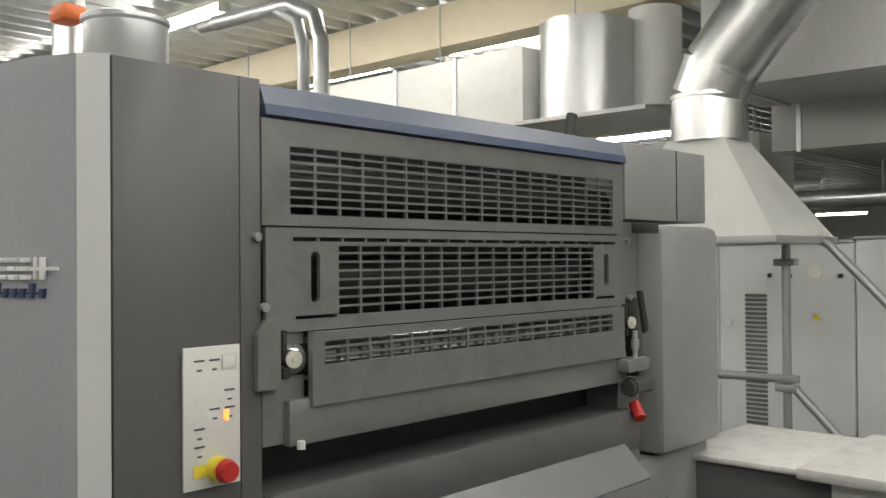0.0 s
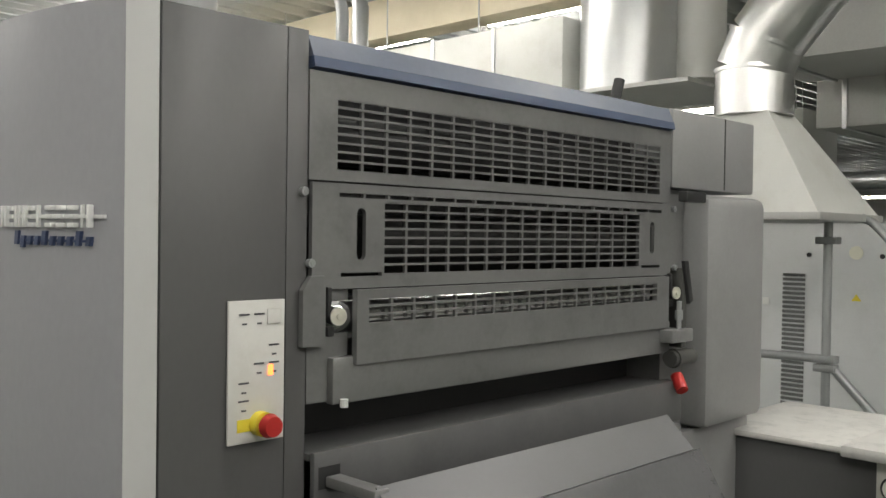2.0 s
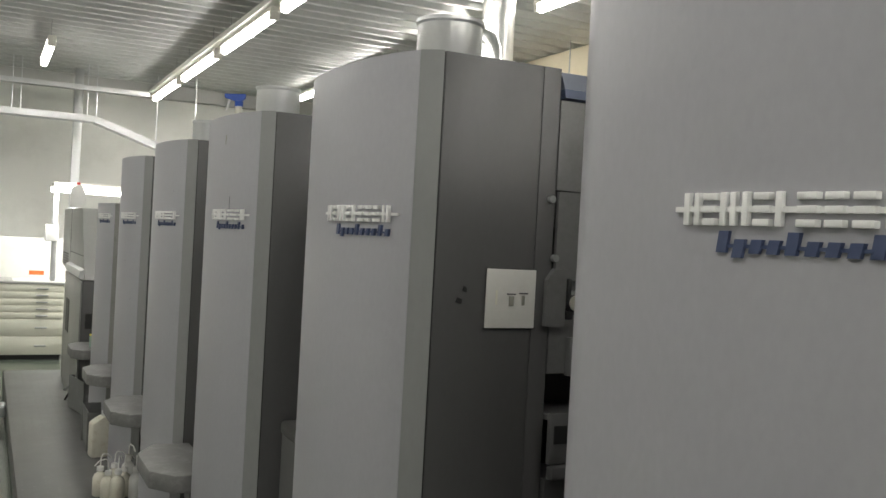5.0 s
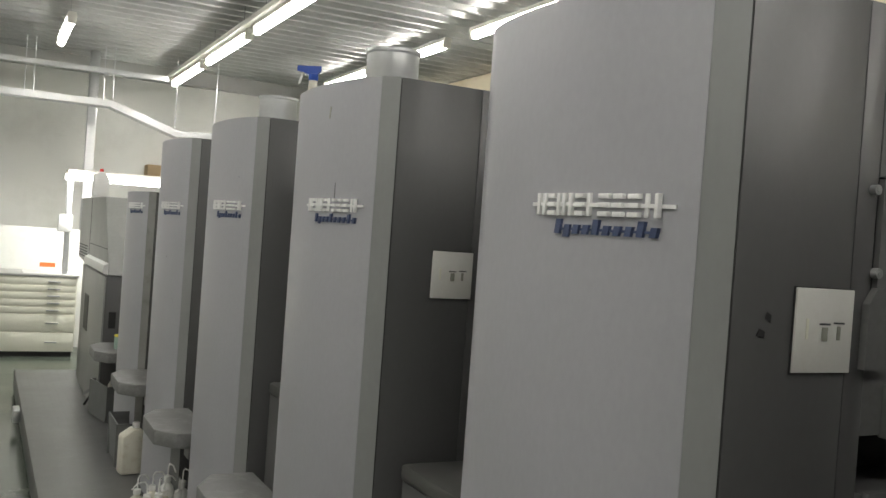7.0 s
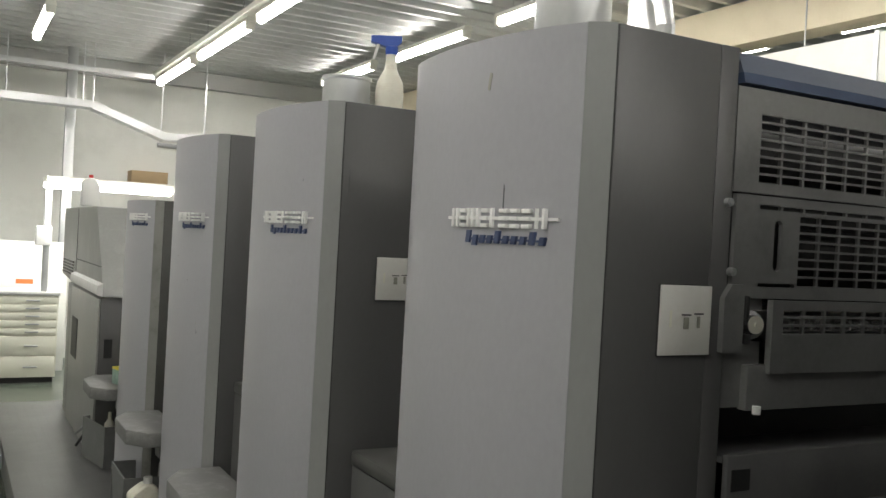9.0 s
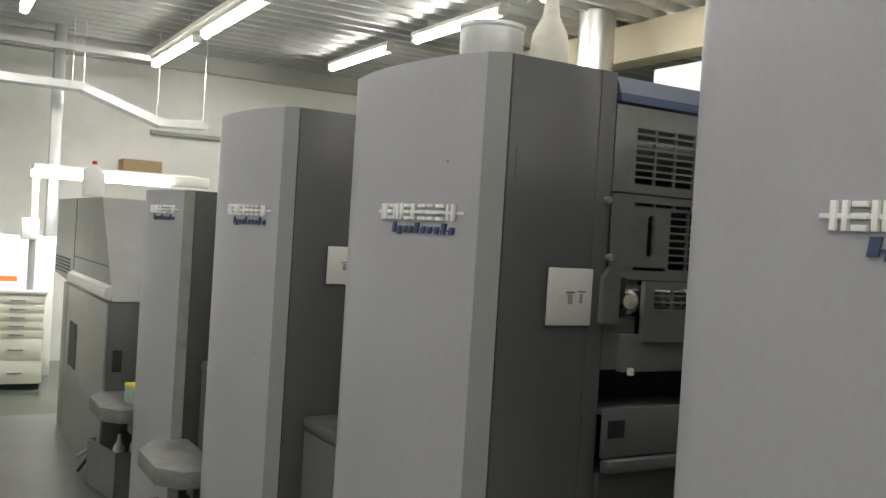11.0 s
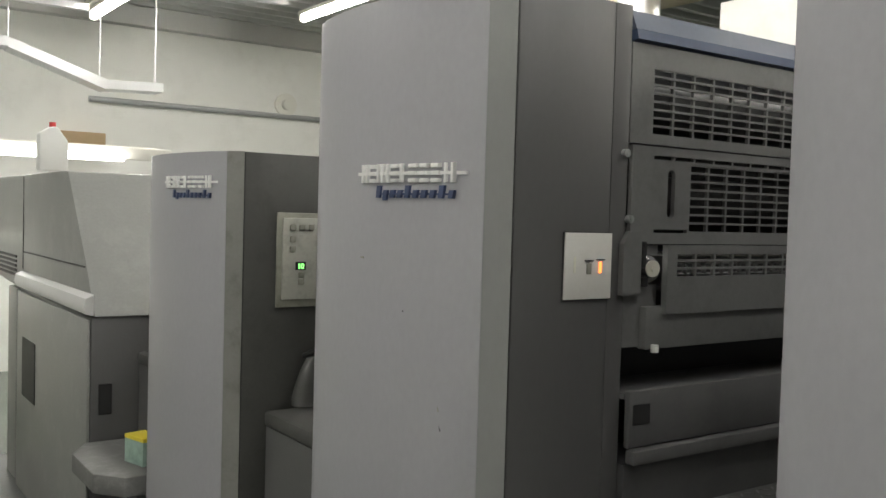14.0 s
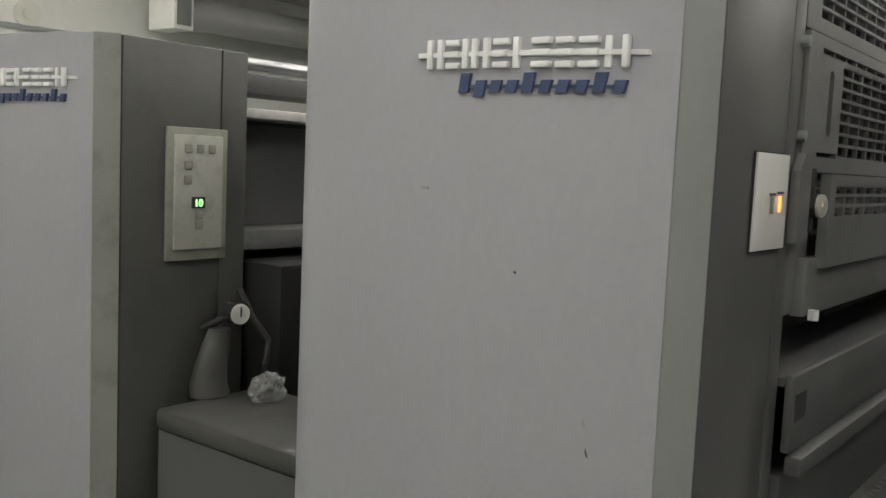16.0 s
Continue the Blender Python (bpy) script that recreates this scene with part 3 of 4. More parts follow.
def short_unit():
    e = thing("printing_unit", "shorter first printing unit with a soiled display panel", "printing press", "printing units in a row", at=(0, 5 * P, 0))
    top = 1.81
    column(e, top, "grimystrip", "grimy")
    part("side_frame", box(0.121, 0.19, 0.002, 0.6, 0.22, top, bevel=0.003), "grimy", e)
    bz = part("display_bezel", box(-0.022, 0.131, -0.008, 0.0, 1.362, 1.64, bevel=0.003), "bezel", e, "grimy olive panel bezel")
    pl = part("display_plate", box(-0.006, 0.115, -0.014, -0.006, 1.385, 1.625, bevel=0.003), "grimeplate", bz, "off-white display plate")
    for x, z in ((0.015, 1.60), (0.045, 1.60), (0.075, 1.60), (0.015, 1.565), (0.015, 1.535), (0.045, 1.46), (0.045, 1.44)):
        part("button", box(x, x + 0.018, -0.018, -0.0135, z - 0.012, z + 0.006, bevel=0.003), "bezel", bz)
    part("display", box(0.035, 0.068, -0.0165, -0.0135, 1.472, 1.496), "black", bz)
    cu = bpy.data.curves.new("digits", "FONT")
    cu.body, cu.size, cu.extrude = "10", 0.022, 0.0006
    cu.materials.append(M["green"])
    tmp = bpy.data.objects.new("digits", cu)
    me = bpy.data.meshes.new_from_object(tmp)
    bpy.data.objects.remove(tmp)
    o = new("digits", me)
    o.parent, o.matrix_basis = bz, pose(0.040, -0.0172, 1.476, 90, 0, 0)
    tagged(o, "glowing green digits 10")
    # gauge on a short arm
    bm = bmesh.new()
    tubeline(bm, [(0.07, -0.01, 1.215), (0.085, -0.04, 1.23), (0.112, -0.06, 1.25)], 0.008)
    a = part("gauge_arm", bm, "black", e)
    bm = bmesh.new()
    cyl(bm, (0.117, -0.05, 1.25), (0.112, -0.085, 1.25), 0.026, 24)
    part("gauge_case", bm, "chrome", a, "chrome gauge")
    bm = bmesh.new()
    cyl(bm, (0.112, -0.085, 1.25), (0.1115, -0.088, 1.25), 0.022, 24)
    part("gauge_dial", bm, "plate", a)
    part("gauge_needle", box(0.110, 0.113, -0.090, -0.0882, 1.245, 1.265), "black", a)
    bm = bmesh.new()
    rings = [(0.062, -0.055, 1.078, 0.046), (0.060, -0.05, 1.10, 0.043), (0.064, -0.05, 1.14, 0.037), (0.076, -0.05, 1.18, 0.033), (0.09, -0.045, 1.215, 0.026)]
    loops = [[bm.verts.new((x + rr * math.cos(q * math.pi / 10), y + 0.75 * rr * math.sin(q * math.pi / 10), z)) for q in range(20)] for x, y, z, rr in rings]
    for la, lb in zip(loops, loops[1:]):
        for q in range(20):
            bm.faces.new((la[q], la[(q + 1) % 20], lb[(q + 1) % 20], lb[q]))
    bm.faces.new(loops[0][::-1])
    bm.faces.new(loops[-1])
    part("hose_boot", bm, "grimy", e, "dust-covered tapered hose boot", smooth=60)
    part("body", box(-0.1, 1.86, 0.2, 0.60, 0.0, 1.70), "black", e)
    bm = bmesh.new()
    tubeline(bm, [(0.128, -0.06, 1.30), (0.14, -0.09, 1.24), (0.17, -0.11, 1.19), (0.155, -0.12, 1.14), (0.16, -0.11, 1.09)], 0.008, 10)
    part("cable", bm, "rubber", e, "black looped cable")
    part("cross_shelf", box(0.19, 1.8, 0.03, 0.18, 1.672, 1.694, bevel=0.003), "dust", e, "dust-covered cross shelf")
    part("cross_shelf", box(0.19, 1.8, 0.02, 0.19, 1.372, 1.418, bevel=0.004), "step", e, "dusty grey cross shelf")
    part("cross_shelf", box(0.19, 1.8, 0.06, 0.18, 1.728, 1.775, bevel=0.006), "tray", e)
    for z, r, m in ((1.80, 0.015, "galv"),):
        bm = bmesh.new()
        cyl(bm, (0.19, 0.1, z), (1.8, 0.1, z), r, 16)
        part("cross_bar", bm, m, e, "steel cross bar")
    part("housing", box(0.2, 1.8, 0.12, 0.2, 1.42, 1.66), "tray", e)
    part("block", box(0.21, 1.0, -0.10, 0.11, 1.0, 1.35, bevel=0.01), "black", e)
    part("drive_cover", box(1.44, 1.88, 0.0, 0.6, 0.0, 1.70, bevel=0.02), "side", e)
    emblem(e, 1.71)
    return e


short_unit()


# ---- steps, gallery, feeder ----
def step(k):
    y0 = k * P + 0.64
    e = thing("step", "dusty grey step ledge between two printing units", "step", "steps between units", at=(0, y0, 0))
    bm = bmesh.new()
    prism(bm, [(-0.10, 0.0), (-0.26, 0.0), (-0.34, 0.10), (-0.34, 0.40), (-0.26, 0.54), (-0.10, 0.54)], 0.66, 0.73, bevel=0.008)
    part("tread", bm, "step", e)
    part("bracket", box(-0.16, -0.096, 0.2, 0.3, 0.56, 0.662), "guard", e)
    bm = bmesh.new()
    bx(bm, -0.068, 0.20, 0.03, 0.50, 0.2, 1.03)
    part("ledge_box", bm, "side", e, "dark grey box ledge")
    part("ledge_top", box(-0.075, 0.205, 0.02, 0.505, 1.031, 1.075, bevel=0.012), "grimy", e, "dusty worn top of the ledge")


for k in range(-1, 6):
    step(k)
bm = box(-0.73, -0.10, -0.9, 9.24, 0.03, 0.20, bevel=0.01)
gal = tagged(new("walkway", data(bm, "walkway", "tread", 35)), "low aluminium tread-plate walkway along the press", "walkway")
bm = bmesh.new()
for i in range(1100):
    x, y = -0.70 + (i % 10) * 0.062, 3.9 + (i // 10) * 0.047
    s = 1 if (i + i // 10) % 2 else -1
    c = Vector((x, y, 0.2012))
    d = Vector((0.7 * s, 0.7, 0)) * 0.016
    n = Vector((-0.7 * s, 0.7, 0)) * 0.004
    vs = [bm.verts.new(c + q) for q in (-d, n, d, -n)]
    bm.faces.new(vs if (vs[1].co - vs[0].co).cross(vs[2].co - vs[0].co).z > 0 else vs[::-1])
tread = part("tread_pattern", bm, "step", gal, "raised tread lugs", smooth=0)
tagged(tread, kind="stuff")
part("clamp", box(-0.78, -0.731, 7.55, 7.75, 0.08, 0.17, bevel=0.01), "steelpipe", gal)


def feeder():
    e = thing("feeder", "scuffed grey sheet feeder housing at the end of the press", "printing press", at=(0, 0, 0))
    bm = box(-0.24, 1.6, 7.19, 8.62, 0.0, 1.212, bevel=0.006)
    part("lower_housing", bm, "side", e, "dark lower housing")
    part("front_door", box(-0.252, -0.2405, 7.195, 8.60, 0.03, 1.20, bevel=0.004), "feeder", e, "plain grey door")
    part("door_window", box(-0.256, -0.2515, 8.15, 8.45, 0.69, 0.98), "black", e, "dark slot window")
    part("end_handle", box(-0.21, -0.16, 7.184, 7.1895, 0.83, 0.95), "black", e)
    part("post", box(-0.24, -0.16, 8.70, 8.92, 0.0, 1.20, bevel=0.006), "feeder", e)
    bm = bmesh.new()
    prism(bm, [(7.175, 1.2145), (7.31, 1.40), (7.64, 1.785), (7.70, 1.79), (9.5, 1.79), (9.5, 1.24), (8.9, 1.2145)], -0.23, 1.6, "x", bevel=0.004)
    up = part("upper_housing", bm, "feeder", e, "scuffed pale grey sloped upper housing")
    bm = bmesh.new()
    prism(bm, [(-0.232, 1.218), (-0.262, 1.225), (-0.27, 1.25), (-0.262, 1.285), (-0.232, 1.30)], 7.185, 8.6, "y")
    part("grip_rail", bm, "palestrip", e, "pale rounded grip rail")
    for i in range(5):
        part("vent_slat", box(-0.236, -0.2302, 8.75, 9.45, 1.262 + i * 0.024, 1.274 + i * 0.024), "black", up)
    part("seam", box(-0.2325, -0.2302, 8.58, 8.59, 1.31, 1.78), "black", up)
    part("seam", box(-0.2325, -0.2302, 7.33, 8.58, 1.395, 1.402), "black", up)


feeder()


# ---- far end ----
def chest(x0):
    e = thing("drawer_chest", "cream steel plan drawer chest with thin handles", "cabinet", "drawer chests", at=(x0, 11.36, 0))
    w = 1.42
    part("carcass", box(0, w, 0.012, 0.78, 0.06, 0.90, bevel=0.004), "chest", e)
    part("plinth", box(0.02, w - 0.02, 0.05, 0.74, 0.0, 0.059), "black", e)
    part("top", box(-0.01, w + 0.01, -0.01, 0.79, 0.902, 0.93, bevel=0.004), "duct", e)
    z = 0.885
    for h in (0.075, 0.075, 0.075, 0.075, 0.075, 0.20, 0.22):
        d = part("drawer", box(0.015, w - 0.015, 0.0, 0.0115, z - h + 0.005, z, bevel=0.003), "chest", e)
        for hx in (0.35, w - 0.31):
            part("handle", box(hx, hx + 0.13, -0.022, -0.001, z - h / 2 - 0.006, z - h / 2 + 0.008, bevel=0.004), "steelpipe", d)
        z -= h + 0.006


chest(-1.475)
chest(-2.95)
solid("desk_panel", box(-3.0, 0.1, 12.16, 12.20, 0.0, 1.44, bevel=0.004), "whiteduct", "white back panel standing behind the drawer chests", "panel")
solid("proof_sheet", box(-0.62, -0.02, 11.42, 12.0, 0.932, 0.936), "paper", "bright white proof sheet lying on the chest", "paper")
bm = box(-0.43, -0.26, 11.99, 12.03, 0.98, 1.03)
solid("red_tag", bm, "orangep", "small orange-red label above the proof sheet", "label")
e = thing("viewing_light", "white viewing lamp hood on a post above the desk", "lamp", at=(0, 11.2, 0))
part("hood", box(-0.25, 1.25, -0.1, 0.3, 2.09, 2.13, bevel=0.01), "fixture", e)
part("hood", box(-0.05, 1.35, -0.14, -0.1, 2.02, 2.12, bevel=0.01), "fixture", e)
for yy in (-0.05, 0.2):
    bm = bmesh.new()
    cyl(bm, (-0.2, yy, 2.06), (1.2, yy, 2.06), 0.022, 12)
    part("tube", bm, "tube", e, "lit white tube")
bm = bmesh.new()
cyl(bm, (-0.28, -0.17, 2.03), (0.95, -0.17, 2.03), 0.028, 12)
part("tube", bm, "tube", e, "lit white tube")
part("post", box(-0.22, -0.16, 0.28, 0.34, 0.0, 2.10, bevel=0.006), "steelpipe", e)
part("shade", box(-0.30, -0.15, 0.2, 0.27, 1.42, 1.62, bevel=0.01), "paper", e)
la = bpy.data.lights.new("desk_light", "AREA")
la.shape, la.size, la.size_y, la.energy, la.color = "RECTANGLE", 1.4, 0.3, 22, (0.96, 1.0, 0.94)
lo = new("desk_light", la)
lo.parent, lo.matrix_basis = e, pose(0.3, 0.1, 2.02)

e = thing("cable_tray", "galvanised cable tray hung on wires before the end wall", "cable tray", at=(0, 12.0, 0))
for a, b, w in (((-3.0, 3.03), (0.24, 3.03), 0.05), ((0.24, 3.03), (1.04, 2.755), 0.06), ((1.04, 2.755), (1.54, 2.775), 0.05)):
    bm = bmesh.new()
    prism(bm, [(a[0], a[1] - w - 0.03), (b[0], b[1] - w - 0.03), (b[0], b[1]), (a[0], a[1])], -0.12, 0.12, "y")
    part("tray_length", bm, "galv", e)
bm = bmesh.new()
bx(bm, -3.0, 0.90, -0.03, 0.03, 3.355, 3.415)
part("rail", bm, "galv", e)
for x, z in ((0.27, 3.03), (0.16, 3.03), (-0.62, 3.03), (-0.72, 3.03), (1.03, 2.75), (1.53, 2.77)):
    bm = bmesh.new()
    cyl(bm, (x, 0.1, z - 0.05), (x, 0.1, CEIL), 0.008, 6)
    part("hanger", bm, "galv", e)
solid("steel_column", box(0.03, 0.14, 12.5, 12.6, 0, CEIL, bevel=0.006), "galv", "galvanised steel column by the end wall", "column")
solid("wall_cabinet", box(0.86, 1.3, 12.9, BACK - 0.003, 2.2, 2.36, bevel=0.005), "cardb", "small brown box high on the wall", "box")
bm = bmesh.new()
cyl(bm, (1.2, BACK - 0.03, 2.72), (4.5, BACK - 0.03, 2.72), 0.03, 12)
solid("wall_pipe", bm, "steelpipe", "thin grey pipe along the end wall", "pipe")
bm = bmesh.new()
cyl(bm, (3.36, BACK - 0.002, 2.854), (3.36, BACK - 0.05, 2.854), 0.13, 28)
cyl(bm, (3.36, BACK - 0.05, 2.854), (3.36, BACK - 0.09, 2.854), 0.06, 20)
solid("wall_speaker", bm, "fixture", "round white alarm sounder on the end wall", "speaker")
bm = bmesh.new()
cyl(bm, (4.62, 12.5, 3.02), (7.9, 12.5, 3.05), 0.17, 28)
e = thing("wall_duct", "pale round ventilation duct before the end wall", "duct")
part("casing", bm, "duct", e)
part("grille_box", box(4.40, 4.63, 12.28, 12.72, 2.82, 3.20, bevel=0.006), "whiteduct", e)
part("grille_face", box(4.43, 4.60, 12.274, 12.2795, 2.86, 3.16), "guard", e)
for x in (5.0, 6.8):
    bm = bmesh.new()
    cyl(bm, (x, 12.5, 3.15), (x, 12.5, CEIL + 0.02), 0.006, 6)
    part("hanger", bm, "steelpipe", e)


# ---- things on the press and walkway ----
def ink_can(x, y, z, label):
    e = thing("ink_can", label, "can", "ink cans on the units", at=(x, y, z))
    bm = bmesh.new()
    lathe(bm, [(0.072, 0), (0.074, 0.004), (0.074, 0.095), (0.078, 0.1), (0.078, 0.108), (0.072, 0.108), (0.068, 0.10)])
    part("shell", bm, "galv", e)
    bm = bmesh.new()
    lathe(bm, [(0.070, 0.09), (0.070, 0.097)])
    part("lid", bm, "tray", e)


for cx, cy in ((0.0, 0.18), (-0.02, P + 0.19), (-0.055, 2 * P + 0.225), (-0.03, 3 * P + 0.23)):
    ink_can(cx, cy, 2.0605, "round tin ink can standing on a printing unit")
bm = bmesh.new()
bx(bm, -0.09, -0.04, 0.24, 0.30, 2.168, 2.20, bevel=0.01)
solid("orange_grip", bm, "orangep", "orange plastic grip in the ink can", "tool")
bm = bmesh.new()
cyl(bm, (1.40, 0.2, 2.06), (1.435, 0.2, 2.16), 0.016, 14)
solid("lever_handle", bm, "rubber", "black hand lever on top of the unit", "lever")


def spray(x, y, z):
    e = thing("spray_bottle", "milky spray bottle with blue trigger head", "bottle", at=(x, y, z), rz=-20)
    bm = bmesh.new()
    lathe(bm, [(0.04, 0), (0.044, 0.006), (0.044, 0.07), (0.04, 0.10), (0.02, 0.14), (0.016, 0.17), (0.016, 0.19)])
    part("bottle", bm, "jug", e)
    bm = bmesh.new()
    lathe(bm, [(0.019, 0.186), (0.02, 0.21), (0.016, 0.212)])
    prism(bm, [(-0.065, 0.222), (-0.065, 0.24), (0.03, 0.245), (0.03, 0.225), (0.012, 0.208), (-0.015, 0.208)], -0.012, 0.012, "y")
    part("trigger_head", bm, "bluep", e, "blue trigger head")
    bm = bmesh.new()
    prism(bm, [(-0.035, 0.222), (-0.05, 0.17), (-0.06, 0.165), (-0.045, 0.222)], -0.006, 0.006, "y")
    part("trigger", bm, "whitep", e)


spray(0.085, 3 * P + 0.16, 2.0605)


def canister(x, y, z, h, w, label, cap, rz=0.0, material="jug"):
    e = thing("canister", label, "canister", at=(x, y, z), rz=rz)
    bm = bmesh.new()
    prism(bm, [(-w, 0), (w, 0), (w, h * 0.62), (w * 0.25, h * 0.9), (-w * 0.25, h * 0.9), (-w, h * 0.75)], -w * 0.6, w * 0.6, "y", bevel=w * 0.15)
    part("body", bm, material, e)
    bm = bmesh.new()
    cyl(bm, (0, 0, h * 0.89), (0, 0, h), w * 0.24, 16)
    part("cap", bm, cap, e)


canister(-0.25, 7.85, 1.791, 0.215, 0.06, "white canister with a red cap on the feeder", "red", 0, "whitep")


def bin_box(x, y, sx, sy, h, rz, label, flare=0.0):
    e = thing("bin", label, "bin", at=(x, y, 0.202), rz=rz)
    t = 0.008
    bm = bmesh.new()
    bx(bm, -sx, sx, -sy, sy, 0, t)
    part("base", bm, "binm", e)
    for a in (-1, 1):
        bm = bmesh.new()
        prism(bm, [(a * sx, 0.0), (a * (sx + flare), h), (a * (sx + flare - t), h), (a * (sx - t), 0.0)], -sy - flare, sy + flare, "y")
        part("wall", bm, "binm", e)
        bm = bmesh.new()
        prism(bm, [(a * sy, 0.0), (a * (sy + flare), h), (a * (sy + flare - t), h), (a * (sy - t), 0.0)], -sx - flare, sx + flare, "x")
        part("wall", bm, "binm", e)


bin_box(-0.14, 7.12, 0.12, 0.2, 0.25, 11, "square grey waste bin with rags on the walkway")
bin_box(-0.19, 5.90, 0.10, 0.17, 0.25, 0, "open grey plastic tub on the walkway", 0.015)


# ---- drive side seen past the first unit ----
e = thing("gauge_cabinet", "dusty grey side cabinet with a row of pressure gauges", "cabinet", at=(0, 0, 0))
part("carcass", box(1.80, 2.36, -1.2, 0.09, 0.0, 1.10, bevel=0.01), "side", e)
part("top", box(1.785, 2.38, -0.33, 0.10, 1.101, 1.122, bevel=0.008), "dust", e, "powder-covered top")
part("lid", box(1.75, 2.40, -1.2, -0.331, 1.101, 1.134, bevel=0.006), "dust", e, "overhanging dusty lid")
gp = part("gauge_panel", box(1.793, 1.7995, -0.95, -0.415, 0.965, 1.098), "plate", e, "white gauge panel")
for y in (-0.467, -0.557, -0.647, -0.737, -0.827):
    bm = bmesh.new()
    cyl(bm, (1.793, y, 1.03), (1.775, y, 1.03), 0.036, 24)
    gc = part("gauge_case", bm, "chrome", gp)
    bm = bmesh.new()
    cyl(bm, (1.775, y, 1.03), (1.773, y, 1.03), 0.030, 24)
    part("gauge_dial", bm, "plate", gc)
    bm = bmesh.new()
    prism(bm, [(y - 0.003, 1.022), (y + 0.003, 1.022), (y + 0.016, 1.05), (y + 0.013, 1.052)], 1.7712, 1.7728, "x")
    part("gauge_needle", bm, "black", gc)

def switch_cabinet(y0, y1, h, doors, label):
    c = thing("switch_cabinet", label, "cabinet", "switch cabinets")
    part("carcass", box(5.412, 6.0, y0, y1, 0.08, h, bevel=0.004), "cabinet", c)
    part("plinth", box(5.43, 5.98, y0 + 0.01, y1 - 0.01, 0.0, 0.079), "black", c)
    w = (y1 - y0) / doors
    for i in range(doors):
        part("door", box(5.40, 5.4115, y0 + i * w + 0.004, y0 + (i + 1) * w - 0.004, 0.10, h - 0.012, bevel=0.002), "cabinet", c)
    part("top_edge", box(5.39, 6.0, y0, y1, h + 0.001, h + 0.02, bevel=0.003), "duct", c)


switch_cabinet(0.714, 2.6, 1.82, 2, "tall light grey switchgear cabinet with ventilation grille")
switch_cabinet(-1.5, 0.706, 1.84, 2, "tall plain light grey switchgear cabinet")
bm = bmesh.new()
prism(bm, [(0.93, 1.30), (0.99, 1.30), (0.96, 1.345)], 5.39, 5.3995, "x")
solid("warning_label", bm, "yellow", "yellow warning triangle label", "label")
bm = bmesh.new()
for i in range(30):
    for j in range(10):
        bx(bm, 5.392, 5.3995, 1.305 + j * 0.016, 1.317 + j * 0.016, 0.52 + i * 0.032, 0.54 + i * 0.032)
solid("cabinet_grille", bm, "binm", "dark perforated grille of the switch cabinet", "grille", kind="stuff", smooth=0)

e = thing("pipe_rail", "grey tubular scaffold rail before the switch cabinets", "railing")
for pts in ([(4.2, 0.68, 0.0), (4.2, 0.68, 1.86)], [(4.2, 2.2, 1.80), (4.2, 0.60, 1.83)], [(4.2, 0.60, 1.83), (4.2, 0.52, 1.83), (4.2, 0.45, 1.80), (4.2, -0.9, 0.35)], [(4.2, 2.2, 1.03), (4.2, 0.64, 1.05)], [(4.2, 0.64, 1.0), (4.2, 0.1, 0.45)]):
    bm = bmesh.new()
    tubeline(bm, pts, 0.024)
    part("pipe", bm, "steelpipe", e)
for z in (1.70, 1.05, 1.0):
    part("clamp", box(4.165, 4.235, 0.62, 0.74, z - 0.02, z + 0.02, bevel=0.006), "steelpipe", e)

e = thing("extraction_hood", "pale sheet-metal extraction hood with round duct", "duct")
bm = bmesh.new()
b0 = [(3.6, 0.495), (4.41, 0.495), (4.41, 1.5), (3.6, 1.5)]
b1 = [(3.64, 0.775), (3.96, 0.775), (3.96, 1.1), (3.64, 1.1)]
va = [bm.verts.new((x, y, 1.84)) for x, y in b0]
vb = [bm.verts.new((x, y, 2.36)) for x, y in b1]
for i in range(4):
    bm.faces.new((va[i], va[(i + 1) % 4], vb[(i + 1) % 4], vb[i]))
bm.faces.new(va[::-1])
bm.faces.new(vb)
part("hood", bm, "whiteduct", e, smooth=0)
part("rim", box(3.58, 4.43, 0.475, 1.52, 1.80, 1.839, bevel=0.004), "duct", e)
for lx, ly in ((3.62, 1.45), (4.38, 1.45)):
    part("leg", box(lx - 0.02, lx + 0.02, ly - 0.02, ly + 0.02, 0.0, 1.80), "steelpipe", e)
bm = bmesh.new()
cyl(bm, (3.8, 0.93, 2.355), (3.8, 0.93, 2.50), 0.205, 36)
part("collar", bm, "shiny", e)
ELBOW = [(3.8, 0.93, 2.50), (3.8, 0.93, 2.60), (3.8, 0.86, 2.76), (3.8, 0.62, 3.03), (3.8, 0.38, 3.29), (3.8, 0.27, 3.48), (3.8, 0.25, CEIL)]
for p, q in zip(ELBOW, ELBOW[1:]):
    p, q = Vector(p), Vector(q)
    d = (q - p).normalized()
    bm = bmesh.new()
    cyl(bm, p - d * 0.012, q + d * 0.012, 0.20, 40)
    part("gore", bm, "shiny", e, "shiny sheet-metal elbow segment")
    bm = bmesh.new()
    cyl(bm, q - d * 0.012, q + d * 0.010, 0.207, 40)
    part("seam_ring", bm, "shiny", e)

